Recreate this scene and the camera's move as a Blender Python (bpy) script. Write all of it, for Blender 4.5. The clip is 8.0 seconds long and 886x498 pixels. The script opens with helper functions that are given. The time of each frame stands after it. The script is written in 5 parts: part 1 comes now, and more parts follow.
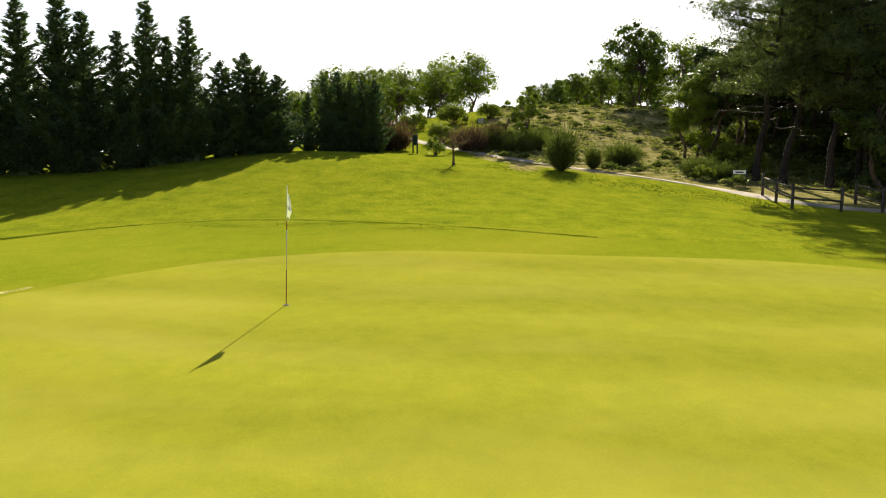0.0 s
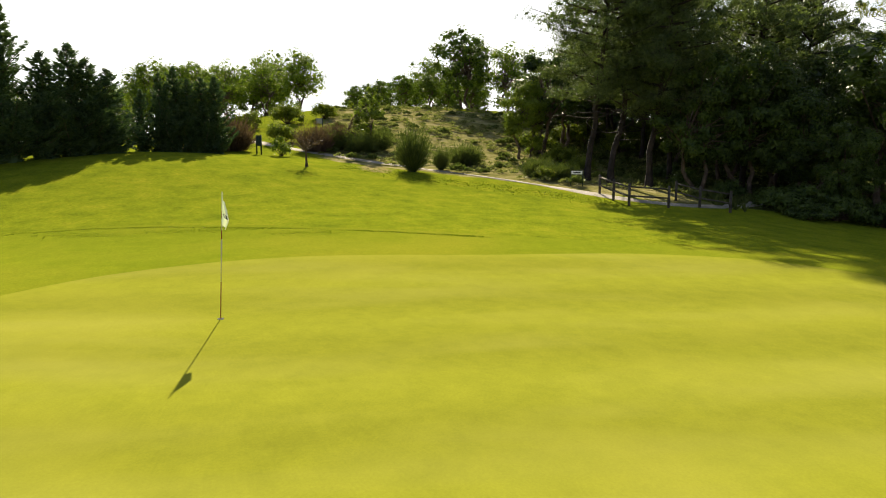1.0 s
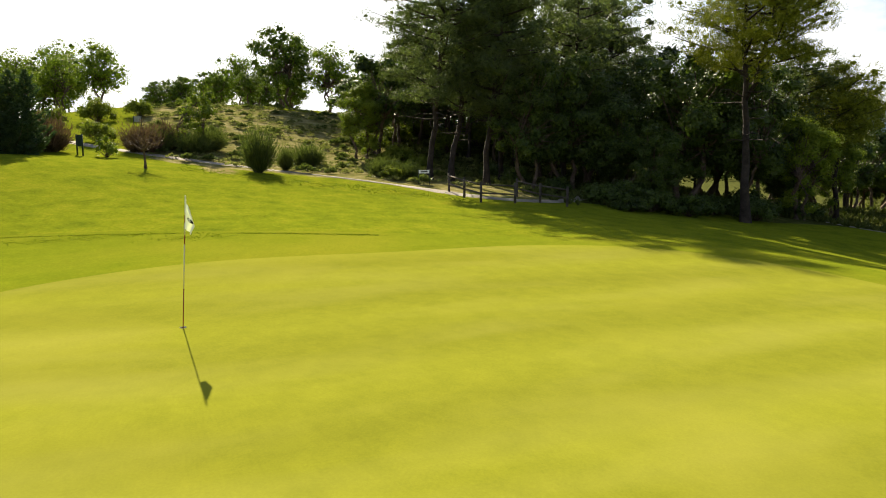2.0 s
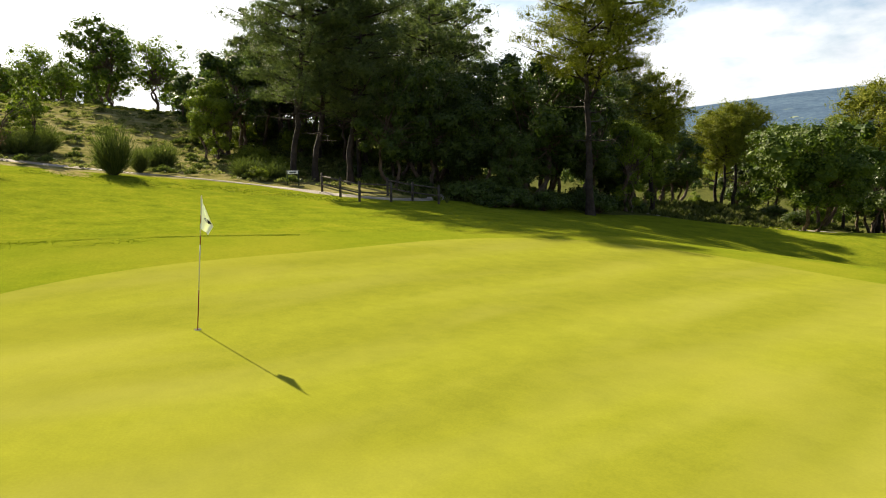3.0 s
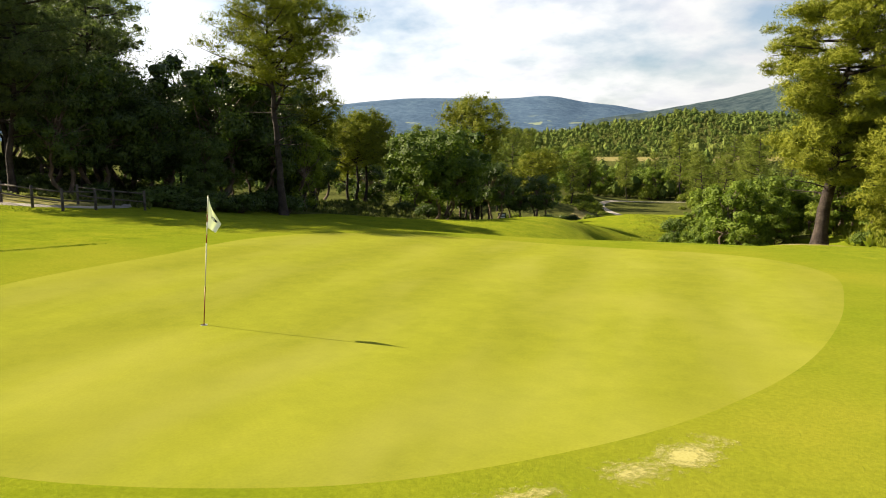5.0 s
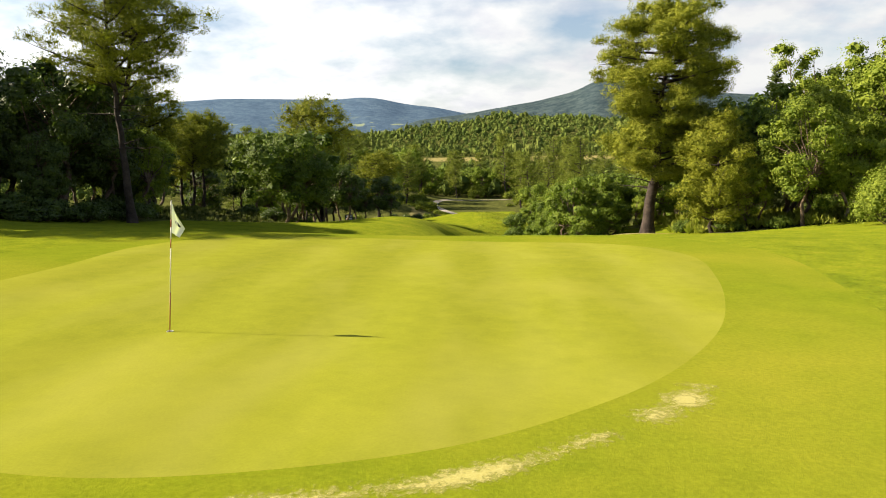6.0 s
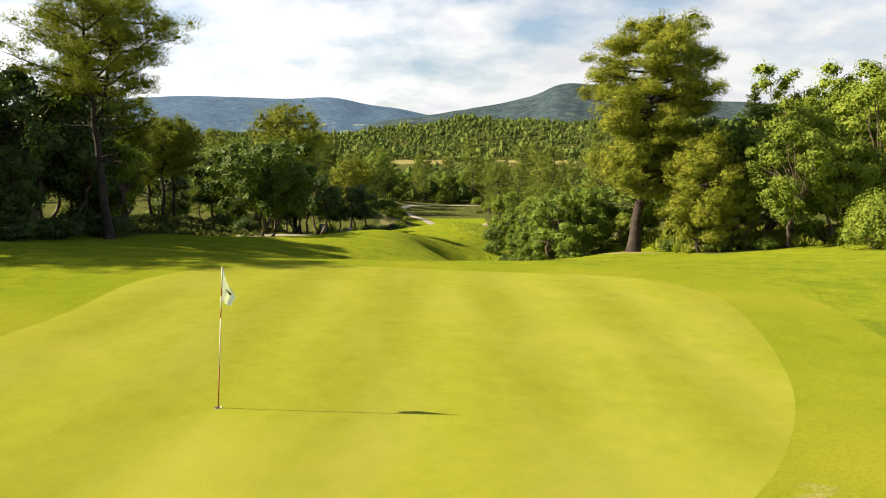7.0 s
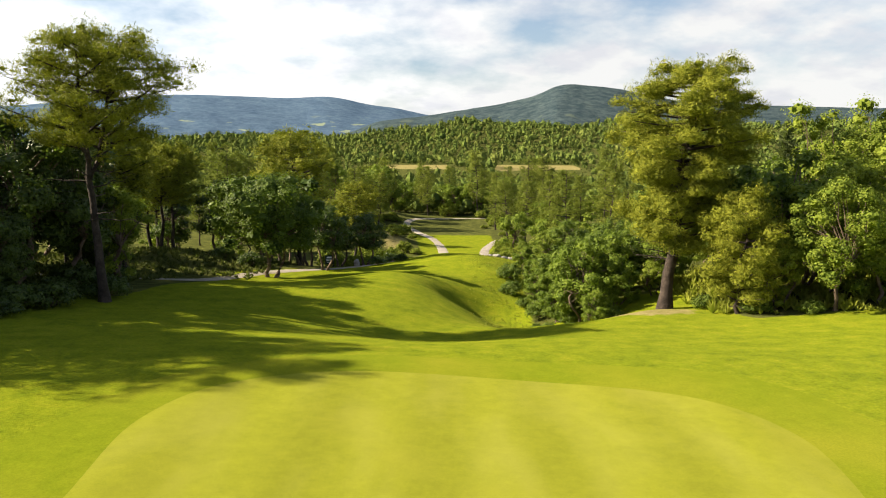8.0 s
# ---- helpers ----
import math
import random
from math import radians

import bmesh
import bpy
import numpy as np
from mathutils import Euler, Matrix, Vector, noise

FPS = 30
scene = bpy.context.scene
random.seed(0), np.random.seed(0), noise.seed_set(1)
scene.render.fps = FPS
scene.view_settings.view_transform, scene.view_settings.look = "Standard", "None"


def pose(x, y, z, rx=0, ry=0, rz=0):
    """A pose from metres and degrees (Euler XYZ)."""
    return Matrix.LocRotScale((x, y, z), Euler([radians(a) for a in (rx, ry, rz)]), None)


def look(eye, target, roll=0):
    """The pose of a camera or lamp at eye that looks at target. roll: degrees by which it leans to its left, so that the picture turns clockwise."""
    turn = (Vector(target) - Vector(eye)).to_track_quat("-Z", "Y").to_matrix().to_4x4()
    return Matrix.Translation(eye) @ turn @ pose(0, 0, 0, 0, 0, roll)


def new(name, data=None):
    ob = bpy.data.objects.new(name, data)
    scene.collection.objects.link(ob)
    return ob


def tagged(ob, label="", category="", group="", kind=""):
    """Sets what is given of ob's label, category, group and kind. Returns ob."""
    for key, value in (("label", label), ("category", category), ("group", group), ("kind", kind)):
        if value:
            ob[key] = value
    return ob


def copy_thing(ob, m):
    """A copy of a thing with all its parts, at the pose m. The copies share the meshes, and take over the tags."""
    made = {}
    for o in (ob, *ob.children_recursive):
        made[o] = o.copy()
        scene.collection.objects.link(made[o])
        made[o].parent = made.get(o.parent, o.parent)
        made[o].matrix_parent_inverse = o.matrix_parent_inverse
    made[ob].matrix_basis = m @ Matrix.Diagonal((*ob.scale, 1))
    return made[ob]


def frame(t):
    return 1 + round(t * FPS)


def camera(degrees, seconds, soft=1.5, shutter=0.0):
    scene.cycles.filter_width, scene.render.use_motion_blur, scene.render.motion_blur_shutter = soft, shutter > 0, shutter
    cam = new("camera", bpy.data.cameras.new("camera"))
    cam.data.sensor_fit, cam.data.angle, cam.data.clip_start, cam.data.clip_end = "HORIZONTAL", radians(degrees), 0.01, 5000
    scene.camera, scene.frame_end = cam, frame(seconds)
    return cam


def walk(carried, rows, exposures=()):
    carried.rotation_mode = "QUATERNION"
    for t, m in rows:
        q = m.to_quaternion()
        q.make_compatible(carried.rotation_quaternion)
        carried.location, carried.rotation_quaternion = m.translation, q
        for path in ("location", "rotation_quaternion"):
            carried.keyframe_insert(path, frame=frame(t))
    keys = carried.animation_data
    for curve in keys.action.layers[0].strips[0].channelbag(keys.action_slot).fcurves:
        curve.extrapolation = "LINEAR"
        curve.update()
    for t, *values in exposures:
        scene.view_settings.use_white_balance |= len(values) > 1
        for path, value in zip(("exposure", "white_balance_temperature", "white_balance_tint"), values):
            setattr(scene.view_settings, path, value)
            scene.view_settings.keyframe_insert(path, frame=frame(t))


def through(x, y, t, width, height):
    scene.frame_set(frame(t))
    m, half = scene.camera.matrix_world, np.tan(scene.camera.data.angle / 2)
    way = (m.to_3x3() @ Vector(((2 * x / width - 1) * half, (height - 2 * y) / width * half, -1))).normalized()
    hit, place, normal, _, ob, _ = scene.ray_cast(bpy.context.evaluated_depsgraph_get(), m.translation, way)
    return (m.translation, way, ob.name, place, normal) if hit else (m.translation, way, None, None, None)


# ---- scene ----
cam = camera(64.3, 8.0, soft=1.05)
PATH = [
    (0, (11.914, 4.222, 2.752), (9.947, 3.991, 2.475), -0.2),
    (0.5, (11.946, 3.084, 2.807), (9.966, 3.11, 2.529), -0.0),
    (1, (12.032, 1.997, 2.852), (10.073, 2.289, 2.573), -0.0),
    (1.5, (12.025, 0.67, 2.885), (10.128, 1.24, 2.605), 0.0),
    (3, (10.923, -4.02, 2.862), (9.403, -2.75, 2.582), -0.2),
    (3.5, (10.195, -5.637, 2.868), (8.863, -4.172, 2.591), 0.0),
    (4, (9.23, -7.085, 2.84), (8.116, -5.447, 2.563), 0.0),
    (4.5, (8.291, -8.484, 2.855), (7.421, -6.704, 2.581), -0.1),
    (5, (7.212, -9.69, 2.849), (6.617, -7.8, 2.576), -0.3),
    (6.5, (4.235, -11.124, 2.946), (4.219, -9.143, 2.673), -0.4),
    (7, (3.421, -10.197, 3.841), (3.415, -8.215, 3.57), 0.0),
    (7.5, (2.751, -8.703, 5.322), (2.747, -6.722, 5.049), 0.3),
    (8, (2.095, -6.766, 6.884), (2.094, -4.785, 6.612), 0.3),
]
walk(cam, [(t, look(eye, target, roll)) for t, eye, target, roll in PATH], [(0, 1.53), (3, 1.59), (5, 1.64), (8, 1.68)])

# ---------------------------------------------------------------- world, sun
SUN_ELEVATION = 32.5
SUN_FROM = Vector((-math.cos(radians(SUN_ELEVATION)), 0.04, math.sin(radians(SUN_ELEVATION))))
world = bpy.data.worlds.new("sky")
scene.world = world
world.use_nodes = True
wn, wl = world.node_tree.nodes, world.node_tree.links
wn.clear()
w_out = wn.new("ShaderNodeOutputWorld")
w_bg = wn.new("ShaderNodeBackground")
w_bg.inputs["Strength"].default_value = 0.037
w_sky = wn.new("ShaderNodeTexSky")
w_sky.sky_type = "NISHITA"
w_sky.sun_disc = False
w_sky.sun_elevation = radians(SUN_ELEVATION)
w_sky.sun_rotation = radians(-90)
w_sky.air_density, w_sky.dust_density, w_sky.ozone_density = 1.0, 1.6, 1.5
# broken cloud: noise on a high flat layer
w_co = wn.new("ShaderNodeTexCoord")
w_sep = wn.new("ShaderNodeSeparateXYZ")
w_up = wn.new("ShaderNodeMath"); w_up.operation = "ADD"; w_up.inputs[1].default_value = 0.34
w_max = wn.new("ShaderNodeMath"); w_max.operation = "MAXIMUM"; w_max.inputs[1].default_value = 0.05
w_div = wn.new("ShaderNodeVectorMath"); w_div.operation = "DIVIDE"
w_cmb = wn.new("ShaderNodeCombineXYZ")
w_noise = wn.new("ShaderNodeTexNoise")
w_noise.inputs["Scale"].default_value, w_noise.inputs["Detail"].default_value = 3.4, 6.0
w_noise.inputs["Roughness"].default_value = 0.55
w_low = wn.new("ShaderNodeMath"); w_low.operation = "MULTIPLY_ADD"; w_low.inputs[1].default_value = -1.25; w_low.inputs[2].default_value = 0.20
w_sum = wn.new("ShaderNodeMath"); w_sum.operation = "ADD"
w_ramp = wn.new("ShaderNodeValToRGB")
w_ramp.color_ramp.elements[0].position, w_ramp.color_ramp.elements[1].position = 0.33, 0.60
w_ramp.color_ramp.elements[0].color, w_ramp.color_ramp.elements[1].color = (0.10, 0.10, 0.10, 1), (0.96, 0.96, 0.96, 1)
w_shade = wn.new("ShaderNodeTexNoise")
w_shade.inputs["Scale"].default_value, w_shade.inputs["Detail"].default_value = 5.5, 5.0
w_cloud = wn.new("ShaderNodeValToRGB")
w_cloud.color_ramp.elements[0].position, w_cloud.color_ramp.elements[1].position = 0.36, 0.52
w_cloud.color_ramp.elements[0].color, w_cloud.color_ramp.elements[1].color = (7.4, 7.45, 7.8, 1), (8.8, 8.75, 8.6, 1)
w_mix = wn.new("ShaderNodeMixRGB")
wl.new(w_co.outputs["Generated"], w_sep.inputs[0])
wl.new(w_sep.outputs["Z"], w_up.inputs[0])
wl.new(w_up.outputs[0], w_max.inputs[0])
for k in range(3):
    wl.new(w_max.outputs[0], w_cmb.inputs[k])
wl.new(w_co.outputs["Generated"], w_div.inputs[0])
wl.new(w_cmb.outputs[0], w_div.inputs[1])
wl.new(w_div.outputs[0], w_noise.inputs["Vector"])
wl.new(w_div.outputs[0], w_shade.inputs["Vector"])
wl.new(w_sep.outputs["Z"], w_low.inputs[0])
wl.new(w_noise.outputs["Fac"], w_sum.inputs[0])
wl.new(w_low.outputs[0], w_sum.inputs[1])
wl.new(w_sum.outputs[0], w_ramp.inputs[0])
wl.new(w_shade.outputs["Fac"], w_cloud.inputs[0])
wl.new(w_ramp.outputs["Color"], w_mix.inputs["Fac"])
w_blue = wn.new("ShaderNodeVectorMath"); w_blue.operation = "SCALE"; w_blue.inputs["Scale"].default_value = 1.35
wl.new(w_sky.outputs["Color"], w_blue.inputs[0])
wl.new(w_blue.outputs[0], w_mix.inputs["Color1"])
# cloud seen towards the sun is brighter
w_dot = wn.new("ShaderNodeVectorMath"); w_dot.operation = "DOT_PRODUCT"; w_dot.inputs[1].default_value = SUN_FROM
w_pos = wn.new("ShaderNodeMath"); w_pos.operation = "MAXIMUM"; w_pos.inputs[1].default_value = 0.0
w_gain = wn.new("ShaderNodeMath"); w_gain.operation = "MULTIPLY_ADD"; w_gain.inputs[1].default_value = 0.9; w_gain.inputs[2].default_value = 0.92
w_lit = wn.new("ShaderNodeVectorMath"); w_lit.operation = "SCALE"
wl.new(w_co.outputs["Generated"], w_dot.inputs[0])
wl.new(w_dot.outputs["Value"], w_pos.inputs[0])
wl.new(w_pos.outputs[0], w_gain.inputs[0])
wl.new(w_cloud.outputs["Color"], w_lit.inputs[0])
wl.new(w_gain.outputs[0], w_lit.inputs["Scale"])
wl.new(w_lit.outputs[0], w_mix.inputs["Color2"])
wl.new(w_mix.outputs["Color"], w_bg.inputs["Color"])
wl.new(w_bg.outputs[0], w_out.inputs[0])

sun_data = bpy.data.lights.new("sun", "SUN")
sun_data.energy, sun_data.angle, sun_data.color = 5.0, radians(0.6), (1.0, 0.865, 0.64)
sun = new("sun", sun_data)
sun.matrix_world = look((0, 0, 60), Vector((0, 0, 60)) - SUN_FROM)

# ---------------------------------------------------------------- materials


def material(name, rough=0.85):
    m = bpy.data.materials.new(name)
    m.use_nodes = True
    n, l = m.node_tree.nodes, m.node_tree.links
    p = n["Principled BSDF"]
    p.inputs["Roughness"].default_value = rough
    p.inputs["Specular IOR Level"].default_value = 0.25
    return m, n, l, p


def node_noise(n, l, scale, detail=4.0, rough=0.6, vector=None):
    t = n.new("ShaderNodeTexNoise")
    t.inputs["Scale"].default_value, t.inputs["Detail"].default_value = scale, detail
    t.inputs["Roughness"].default_value = rough
    if vector is not None:
        l.new(vector, t.inputs["Vector"])
    return t


def node_ramp(n, l, fac, *stops):
    r = n.new("ShaderNodeValToRGB")
    e = r.color_ramp.elements
    e[0].position, e[0].color = stops[0][0], (*stops[0][1], 1)
    e[1].position, e[1].color = stops[-1][0], (*stops[-1][1], 1)
    for pos, col in stops[1:-1]:
        k = e.new(pos)
        k.color = (*col, 1)
    l.new(fac, r.inputs[0])
    return r


def node_mix(n, l, fac, a, b, blend="MIX"):
    m = n.new("ShaderNodeMixRGB")
    m.blend_type = blend
    for value, socket in ((fac, m.inputs[0]), (a, m.inputs[1]), (b, m.inputs[2])):
        if isinstance(value, (int, float)):
            socket.default_value = value
        elif isinstance(value, tuple):
            socket.default_value = (*value, 1)
        else:
            l.new(value, socket)
    return m.outputs[0]


def node_math(n, l, op, a, b=0.0):
    m = n.new("ShaderNodeMath")
    m.operation = op
    for value, socket in ((a, m.inputs[0]), (b, m.inputs[1])):
        if isinstance(value, (int, float)):
            socket.default_value = value
        else:
            l.new(value, socket)
    return m.outputs[0]


def add_bump(n, l, p, heightsocket, strength, distance):
    b = n.new("ShaderNodeBump")
    b.inputs["Strength"].default_value, b.inputs["Distance"].default_value = strength, distance
    l.new(heightsocket, b.inputs["Height"])
    l.new(b.outputs[0], p.inputs["Normal"])


def two_scale(name, dark, mid, light, coarse, fine, rough=0.9, bump=0.4, depth=0.02):
    """A surface whose colour varies at two scales, with fine relief."""
    m, n, l, p = material(name, rough)
    co = n.new("ShaderNodeTexCoord").outputs["Object"]
    a, b = node_noise(n, l, coarse, 5, 0.6, co), node_noise(n, l, fine, 6, 0.7, co)
    ra = node_ramp(n, l, a.outputs["Fac"], (0.3, dark), (0.5, mid), (0.72, light))
    rb = node_ramp(n, l, b.outputs["Fac"], (0.3, (0.55, 0.55, 0.55)), (0.7, (1.25, 1.25, 1.25)))
    l.new(node_mix(n, l, 1.0, ra.outputs[0], rb.outputs[0], "MULTIPLY"), p.inputs["Base Color"])
    add_bump(n, l, p, b.outputs["Fac"], bump, depth)
    return m


def plain(name, colour, rough=0.6, metal=0.0, wear=0.18, scale=30.0):
    m, n, l, p = material(name, rough)
    p.inputs["Metallic"].default_value = metal
    co = n.new("ShaderNodeTexCoord").outputs["Object"]
    t = node_noise(n, l, scale, 5, 0.65, co)
    lo, hi = tuple(c * (1 - wear) for c in colour), tuple(min(1.0, c * (1 + wear)) for c in colour)
    l.new(node_ramp(n, l, t.outputs["Fac"], (0.3, lo), (0.7, hi)).outputs[0], p.inputs["Base Color"])
    return m


def turf(name, dark, light, dry, fine=14.0, stripes=0.0, dry_at=0.62, bump=0.35, depth=0.03, grain_lo=0.78):
    """Mown grass: patches, mottling and blades; stripes run along y."""
    m, n, l, p = material(name, 0.75)
    p.inputs["Specular IOR Level"].default_value = 0.0
    p.inputs["Sheen Weight"].default_value, p.inputs["Sheen Roughness"].default_value = 0.025, 0.5
    p.inputs["Sheen Tint"].default_value = (0.9, 0.95, 0.35, 1)
    co = n.new("ShaderNodeTexCoord").outputs["Object"]
    big, mid = node_noise(n, l, 0.16, 4, 0.6, co), node_noise(n, l, 1.9, 7, 0.78, co)
    small = node_noise(n, l, fine, 6, 0.75, co)
    base = node_ramp(n, l, mid.outputs["Fac"], (0.28, dark), (0.72, light)).outputs[0]
    dryness = node_ramp(n, l, big.outputs["Fac"], (dry_at - 0.16, (0, 0, 0)), (dry_at + 0.16, (1, 1, 1))).outputs[0]
    base = node_mix(n, l, dryness, base, dry)
    grain = node_ramp(n, l, small.outputs["Fac"], (0.25, (grain_lo,) * 3), (0.75, (2 - grain_lo,) * 3)).outputs[0]
    base = node_mix(n, l, 1.0, base, grain, "MULTIPLY")
    if stripes:
        sep = n.new("ShaderNodeSeparateXYZ")
        l.new(co, sep.inputs[0])
        wob = node_math(n, l, "MULTIPLY", node_noise(n, l, 0.25, 2, 0.5, co).outputs["Fac"], 0.7)
        wave = node_math(n, l, "SINE", node_math(n, l, "MULTIPLY", node_math(n, l, "ADD", sep.outputs["X"], wob), math.pi / 1.5))
        band = node_ramp(n, l, node_math(n, l, "MULTIPLY_ADD", wave, 0.5), (0.0, (1 - stripes,) * 3), (1.0, (1 + stripes,) * 3))
        band.inputs[0].links[0].from_node.inputs[2].default_value = 0.5
        base = node_mix(n, l, 1.0, base, band.outputs[0], "MULTIPLY")
        # pale streaks along the mowing: sun sheen on the blades put into the colour
        long = n.new("ShaderNodeMapping")
        long.inputs["Scale"].default_value = (0.75, 0.2, 1.0)
        l.new(co, long.inputs["Vector"])
        streak = node_noise(n, l, 0.8, 3, 0.5, long.outputs[0])
        painted_sheen = node_ramp(n, l, streak.outputs["Fac"], (0.46, (0, 0, 0)), (0.72, (0.3, 0.3, 0.3))).outputs[0]
        base = node_mix(n, l, painted_sheen, base, (0.252, 0.242, 0.052))
    l.new(base, p.inputs["Base Color"])
    add_bump(n, l, p, small.outputs["Fac"], bump, depth)
    return m


def foliage(name, dark, light, through=0.35, gloss=0.65, shine=0.06):
    """Leaves: each leaf its own shade, light shining through."""
    m = bpy.data.materials.new(name)
    m.use_nodes = True
    n, l = m.node_tree.nodes, m.node_tree.links
    p = n["Principled BSDF"]
    p.inputs["Roughness"].default_value = gloss
    p.inputs["Specular IOR Level"].default_value = shine
    geo, info = n.new("ShaderNodeNewGeometry"), n.new("ShaderNodeObjectInfo")
    co = n.new("ShaderNodeTexCoord").outputs["Object"]
    patch = node_noise(n, l, 0.7, 3, 0.6, co)
    f = node_math(n, l, "ADD", node_math(n, l, "MULTIPLY", geo.outputs["Random Per Island"], 0.5),
                  node_math(n, l, "MULTIPLY", patch.outputs["Fac"], 0.5))
    f = node_math(n, l, "ADD", f, node_math(n, l, "MULTIPLY", node_math(n, l, "SUBTRACT", info.outputs["Random"], 0.5), 0.14))
    col = node_ramp(n, l, f, (0.15, dark), (0.85, light)).outputs[0]
    l.new(col, p.inputs["Base Color"])
    t = n.new("ShaderNodeBsdfTranslucent")
    l.new(node_mix(n, l, 1.0, col, (1.3, 1.5, 0.75), "MULTIPLY"), t.inputs["Color"])
    mix = n.new("ShaderNodeMixShader")
    mix.inputs[0].default_value = through
    l.new(p.outputs[0], mix.inputs[1])
    l.new(t.outputs[0], mix.inputs[2])
    l.new(mix.outputs[0], n["Material Output"].inputs[0])
    return m


M_GREEN = turf("putting_turf", (0.142, 0.153, 0.0125), (0.191, 0.200, 0.0165), (0.207, 0.204, 0.023), 30.0, stripes=0.075, dry_at=0.66, bump=0.15, depth=0.008, grain_lo=0.88)
M_APRON = turf("apron_turf", (0.096, 0.127, 0.005), (0.144, 0.167, 0.0075), (0.174, 0.176, 0.012), 16.0, dry_at=0.58, bump=0.4)
M_WORN, n, l, p = material("worn_turf", 0.9)
co = n.new("ShaderNodeTexCoord").outputs["Object"]
fade = n.new("ShaderNodeVertexColor")
fade.layer_name = "fade"
a, b = node_noise(n, l, 11.0, 6, 0.75, co), node_noise(n, l, 40.0, 4, 0.7, co)
l.new(node_ramp(n, l, b.outputs["Fac"], (0.3, (0.27, 0.24, 0.05)), (0.7, (0.42, 0.385, 0.14))).outputs[0], p.inputs["Base Color"])
add_bump(n, l, p, b.outputs["Fac"], 0.4, 0.01)
cover = node_math(n, l, "ADD", fade.outputs["Color"], node_math(n, l, "MULTIPLY", node_math(n, l, "SUBTRACT", a.outputs["Fac"], 0.5), 2.2))
clear = n.new("ShaderNodeBsdfTransparent")
mix = n.new("ShaderNodeMixShader")
l.new(node_ramp(n, l, cover, (0.34, (0, 0, 0)), (1.25, (0.9, 0.9, 0.9))).outputs[0], mix.inputs[0])
l.new(clear.outputs[0], mix.inputs[1])
l.new(p.outputs[0], mix.inputs[2])
l.new(mix.outputs[0], n["Material Output"].inputs[0])
M_GRAVEL = two_scale("gravel", (0.20, 0.172, 0.14), (0.28, 0.245, 0.205), (0.36, 0.325, 0.28), 0.8, 25.0, bump=0.5)
M_BARK = two_scale("bark", (0.05, 0.035, 0.025), (0.12, 0.085, 0.06), (0.22, 0.16, 0.12), 2.5, 14.0, bump=0.9, depth=0.05)
M_PINEBARK = two_scale("pine_bark", (0.018, 0.013, 0.011), (0.042, 0.031, 0.025), (0.080, 0.060, 0.048), 2.0, 9.0, bump=1.0, depth=0.06)
M_WOOD = two_scale("weathered_wood", (0.035, 0.028, 0.023), (0.075, 0.062, 0.05), (0.13, 0.11, 0.09), 3.0, 30.0, bump=0.5, depth=0.01)
M_ROCK = two_scale("pale_rock", (0.17, 0.16, 0.14), (0.27, 0.25, 0.22), (0.38, 0.36, 0.32), 1.5, 12.0, bump=0.8, depth=0.04)
M_PINE = foliage("pine_needles", (0.070, 0.089, 0.009), (0.262, 0.268, 0.028), 0.17)
M_PINEDARK = foliage("dark_pine_needles", (0.038, 0.054, 0.022), (0.135, 0.16, 0.056), 0.34, 0.55, 0.12)
M_OAK = foliage("oak_leaves", (0.032, 0.058, 0.008), (0.155, 0.205, 0.028), 0.26, 0.5, 0.12)
# holm oak leaves, with the wood's deep shade darkened into their colour
M_HOLMSHADE = foliage("shaded_holm_oak_leaves", (0.017, 0.034, 0.008), (0.104, 0.142, 0.026), 0.34, 0.42, 0.22)
M_LIGHTOAK = foliage("pale_green_leaves", (0.070, 0.108, 0.012), (0.235, 0.275, 0.034), 0.3, 0.6, 0.1)
M_CYPRESS = foliage("cypress_foliage", (0.028, 0.052, 0.028), (0.100, 0.140, 0.060), 0.18)
M_BROOM = foliage("broom_stems", (0.042, 0.062, 0.018), (0.140, 0.16, 0.045), 0.2)
M_BUSH = foliage("slope_bush_leaves", (0.055, 0.082, 0.011), (0.21, 0.235, 0.032), 0.34)
M_ROUGH = foliage("rough_grass", (0.095, 0.128, 0.008), (0.175, 0.20, 0.014), 0.25)
M_REDTWIG = foliage("brown_twigs", (0.06, 0.04, 0.03), (0.16, 0.10, 0.075), 0.15)
M_SCRUB = foliage("dry_scrub", (0.085, 0.10, 0.034), (0.26, 0.255, 0.10), 0.25)
M_HERB = foliage("woodland_herbs", (0.03, 0.045, 0.012), (0.125, 0.14, 0.035), 0.12)
M_TALLGRASS = foliage("tall_grass", (0.16, 0.185, 0.02), (0.27, 0.275, 0.05), 0.3)
M_WHITE = plain("white_paint", (0.80, 0.80, 0.77), 0.5, wear=0.05)
M_POLE = plain("weathered_white_pole", (0.56, 0.54, 0.44), 0.5, wear=0.1)
M_RED = plain("red_band", (0.20, 0.03, 0.018), 0.5)
M_BLACK = plain("dark_print", (0.02, 0.02, 0.025), 0.6)
M_CLOTH = foliage("flag_cloth", (0.74, 0.74, 0.70), (0.82, 0.82, 0.78), 0.12, 0.8)
M_CUP = plain("cup_plastic", (0.7, 0.7, 0.68), 0.4, wear=0.05)
M_GREYBOARD = plain("grey_board", (0.30, 0.30, 0.28), 0.6)
M_SIGNDARK = plain("dark_green_board", (0.015, 0.03, 0.022), 0.5)

